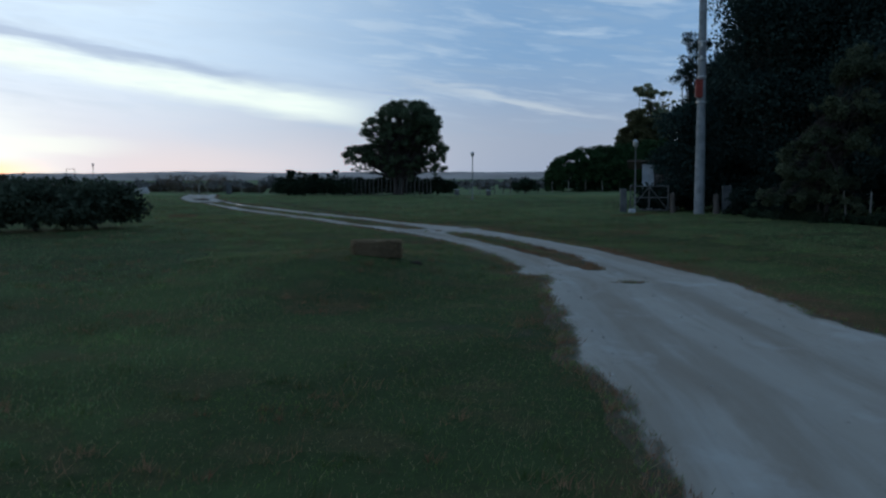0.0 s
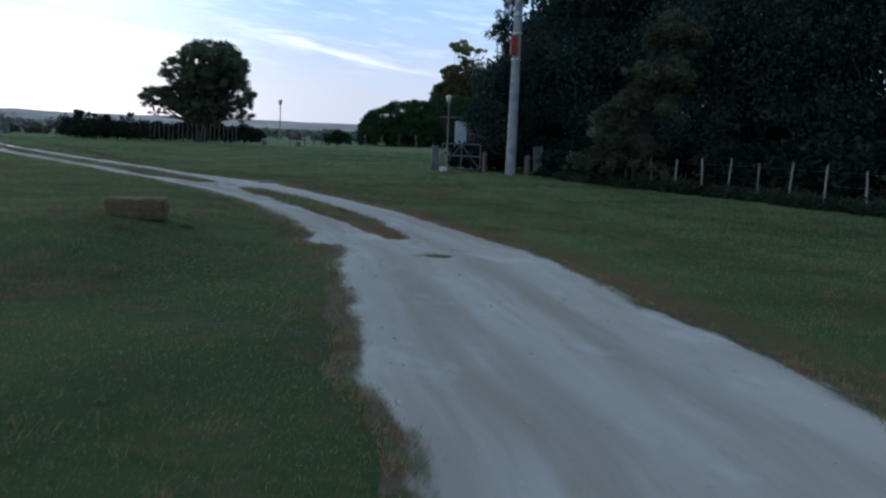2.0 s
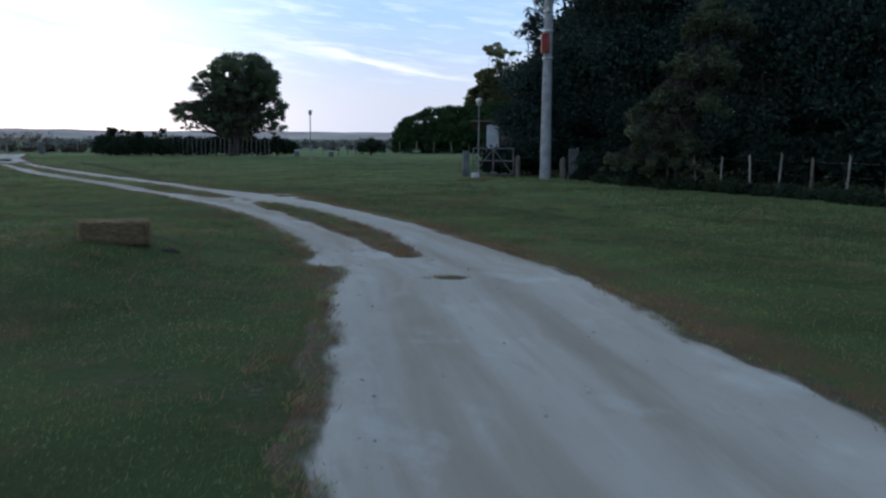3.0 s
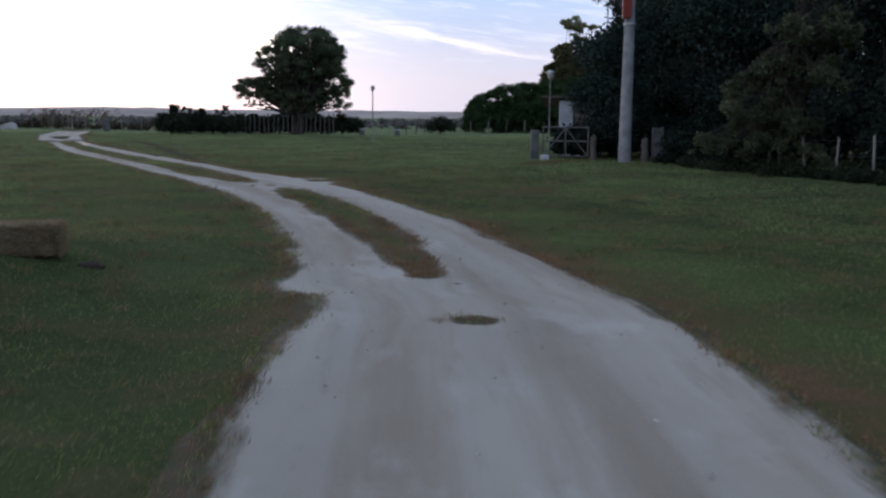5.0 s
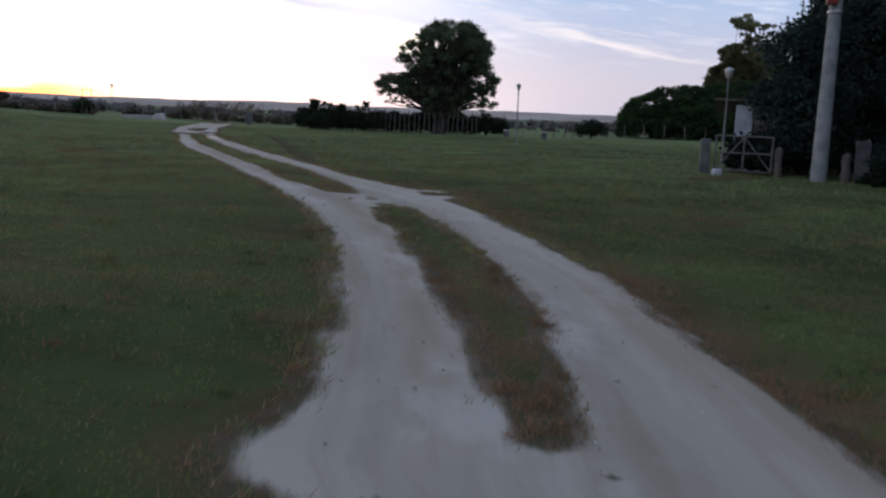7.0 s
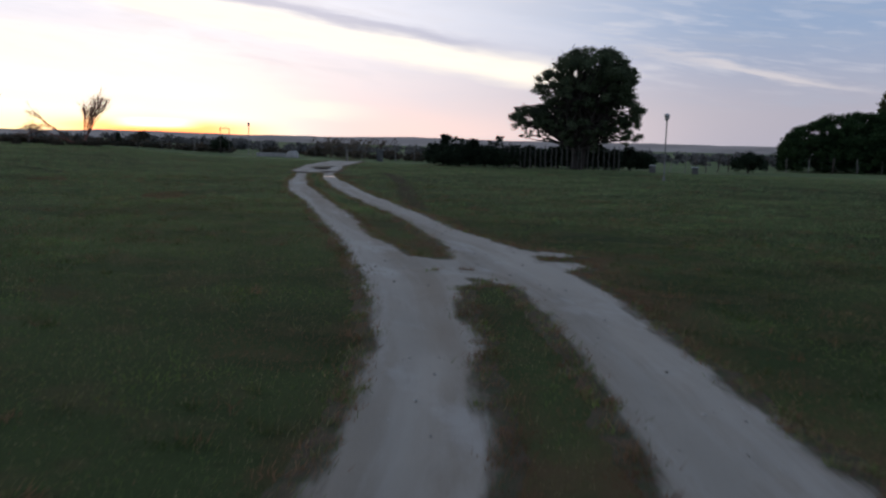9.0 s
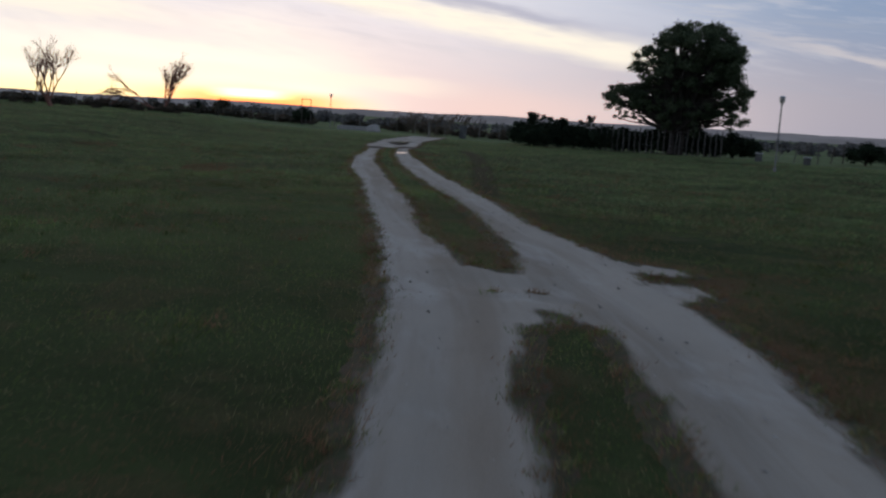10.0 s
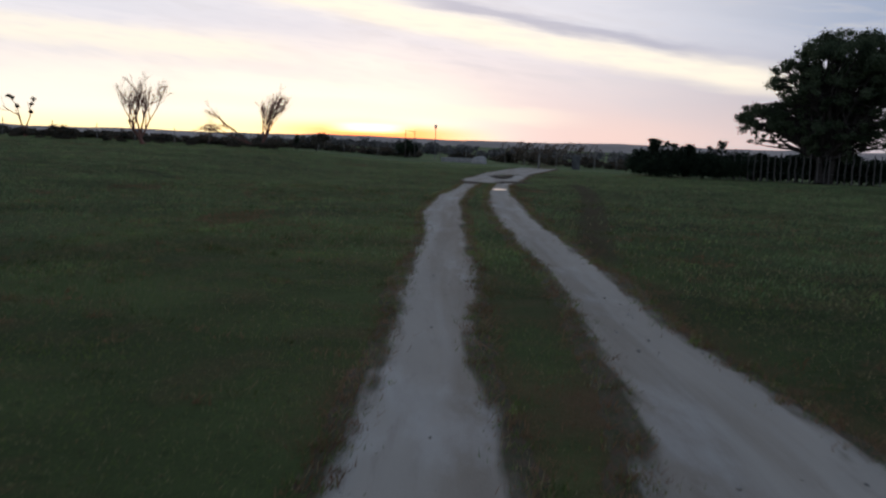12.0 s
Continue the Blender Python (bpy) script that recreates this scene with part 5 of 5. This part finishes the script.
def meadow_points(seed, n, half_lo, half_hi, y0, y1):
    """Places beside the track's line, between two distances from it."""
    r = np.random.RandomState(seed)
    y = r.uniform(y0, y1, n)
    mid = (np.interp(y, LEFT_Y, LEFT_X) + np.interp(y, RIGHT_Y, RIGHT_X)) / 2
    x = mid + r.choice((-1, 1), n) * r.uniform(half_lo, half_hi, n)
    return x, y


def build_grass():
    for k, (n, a, b, y0, y1, lo, hi, width) in enumerate(((820000, 0.0, 7.0, -7, 30, 0.014, 0.044, 0.0055), (320000, 5.0, 18, -6, 40, 0.025, 0.065, 0.009), (340000, 0.0, 38, 27, 66, 0.03, 0.085, 0.018))):
        x, y = meadow_points(400 + k, n, a, b, y0, y1)
        d = track_depth(x, y)
        patch = wob(x, y, 1.3, 51) + 0.6 * wob(x, y, 4.1, 52)
        ok = (d < -0.03 - 0.10 * np.random.RandomState(440 + k).random(len(d)) ** 2) & (patch > -0.85)
        for px, py, r in BARE_SPOTS:
            ok &= np.hypot(x - px, y - py) > r * (0.5 + 0.7 * np.random.RandomState(450 + k).random(len(x)))
        ok &= (np.abs(x - np.interp(y, MARK_Y, MARK_X)) > 0.32) | (y < 28.4) | (y > 50.0) | (np.random.RandomState(460 + k).random(len(x)) < 0.08)
        x, y, d, patch = x[ok], y[ok], d[ok], patch[ok]
        dry = (d > -0.85 * dry_width(x, y) + 0.25 * patch) | (wob(x, y, 0.7, 53) > 0.72) | (np.random.RandomState(470 + k).random(len(x)) < (0.11, 0.06, 0.04)[k])
        for flag, mat, label in ((~dry, M_BLADE if k == 0 else M_BLADE_LONG, "short green meadow grass"), (dry, M_DRY, "short dry brown grass along the track")):
            v, f = blades(410 + k, x[flag], y[flag], lo, hi, width)
            tagged(new("grass", data_mesh("grass", v, f, mat)), label, "grass", kind="stuff")


build_grass()


def edge_tufts(seed, n):
    """Small tufts that lean over the gravel's edge."""
    r = np.random.RandomState(seed)
    y = r.uniform(-2, 46, n * 60)
    mid = (np.interp(y, LEFT_Y, LEFT_X) + np.interp(y, RIGHT_Y, RIGHT_X)) / 2
    x = mid + r.uniform(-2.9, 2.9, len(y))
    d = track_depth(x, y)
    ok = np.flatnonzero((d > -0.22) & (d < -0.05))[:n]
    k = 20
    cx, cy = np.repeat(x[ok], k), np.repeat(y[ok], k)
    s = np.repeat(0.02 + 0.05 * r.random(len(ok)) ** 2, k)
    px, py = cx + r.normal(size=len(cx)) * s, cy + r.normal(size=len(cx)) * s * 1.6
    strip = (x[ok] > np.interp(y[ok], LEFT_Y, LEFT_X) + 0.3) & (y[ok] < 15.5) & (y[ok] > 10.6)
    green = np.repeat((r.random(len(ok)) < 0.45) & ~strip, k)
    for flag, mat, label in ((green, M_BLADE, "green grass tufts along the gravel's edge"), (~green, M_DRY, "dry brown tufts along the gravel's edge")):
        v, f = blades(seed, px[flag], py[flag], 0.02, 0.075, 0.008, 0.7)
        tagged(new("grass_tufts", data_mesh("grass_tufts", v, f, mat)), label, "grass", kind="stuff")


edge_tufts(461, 4500)


def tussocks(seed, n):
    """Longer, darker clumps in the turf."""
    r = np.random.RandomState(seed)
    x, y = meadow_points(seed, n, 0.3, 11.0, -2, 40)
    ok = (track_depth(x, y) < -0.25) & (wob(x, y, 0.9, 54) > -0.1)
    x, y = x[ok], y[ok]
    k = 26
    s = np.repeat(0.03 + 0.07 * r.random(len(x)) ** 2, k)
    px, py = np.repeat(x, k) + r.normal(size=len(x) * k) * s * 1.5, np.repeat(y, k) + r.normal(size=len(x) * k) * s
    dry = np.repeat(r.random(len(x)) < 0.35, k)
    for flag, mat, label in ((~dry, M_TUSSOCK, "dark longer tussocks in the meadow grass"), (dry, M_DRY, "dry tussocks in the meadow grass")):
        v, f = blades(seed + 1, px[flag], py[flag], 0.03, 0.11, 0.008, 0.8)
        tagged(new("tussocks", data_mesh("tussocks", v, f, mat)), label, "grass", kind="stuff")


tussocks(471, 5200)


def pebbles(seed, n):
    """Loose stones on the track, too many to count."""
    r = np.random.RandomState(seed)
    y = r.uniform(-2, 30, n * 4)
    x = np.interp(y, LEFT_Y, LEFT_X) + r.uniform(-0.15, 1.1, n * 4) * (np.interp(y, RIGHT_Y, RIGHT_X) - np.interp(y, LEFT_Y, LEFT_X))
    d = track_depth(x, y)
    ok = (d > -0.1) & (r.random(n * 4) < np.where(d < 0.35, 1.0, 0.3))
    x, y = x[ok][:n], y[ok][:n]
    n = len(x)
    size = 0.004 + 0.016 * r.random(n) ** 4
    corner = np.array([(1, 0, 0), (0, 1, 0), (-1, 0, 0), (0, -1, 0), (0, 0, 0.7), (0, 0, -0.5)], float)
    v = corner[None] * (0.7 + 0.6 * r.random((n, 6, 1))) * size[:, None, None]
    v[:, :, 0] += x[:, None]
    v[:, :, 1] += y[:, None]
    v[:, :, 2] += (land(x, y) + 0.002)[:, None]
    f = np.array([(0, 1, 4), (1, 2, 4), (2, 3, 4), (3, 0, 4), (1, 0, 5), (2, 1, 5), (3, 2, 5), (0, 3, 5)])
    tagged(new("loose_stones", data_mesh("loose_stones", v.reshape(-1, 3), (f[None] + 6 * np.arange(n)[:, None, None]).reshape(-1, 3), M_PEBBLE)), "small loose stones and clods on the track", "stones", kind="stuff")


pebbles(421, 1100)
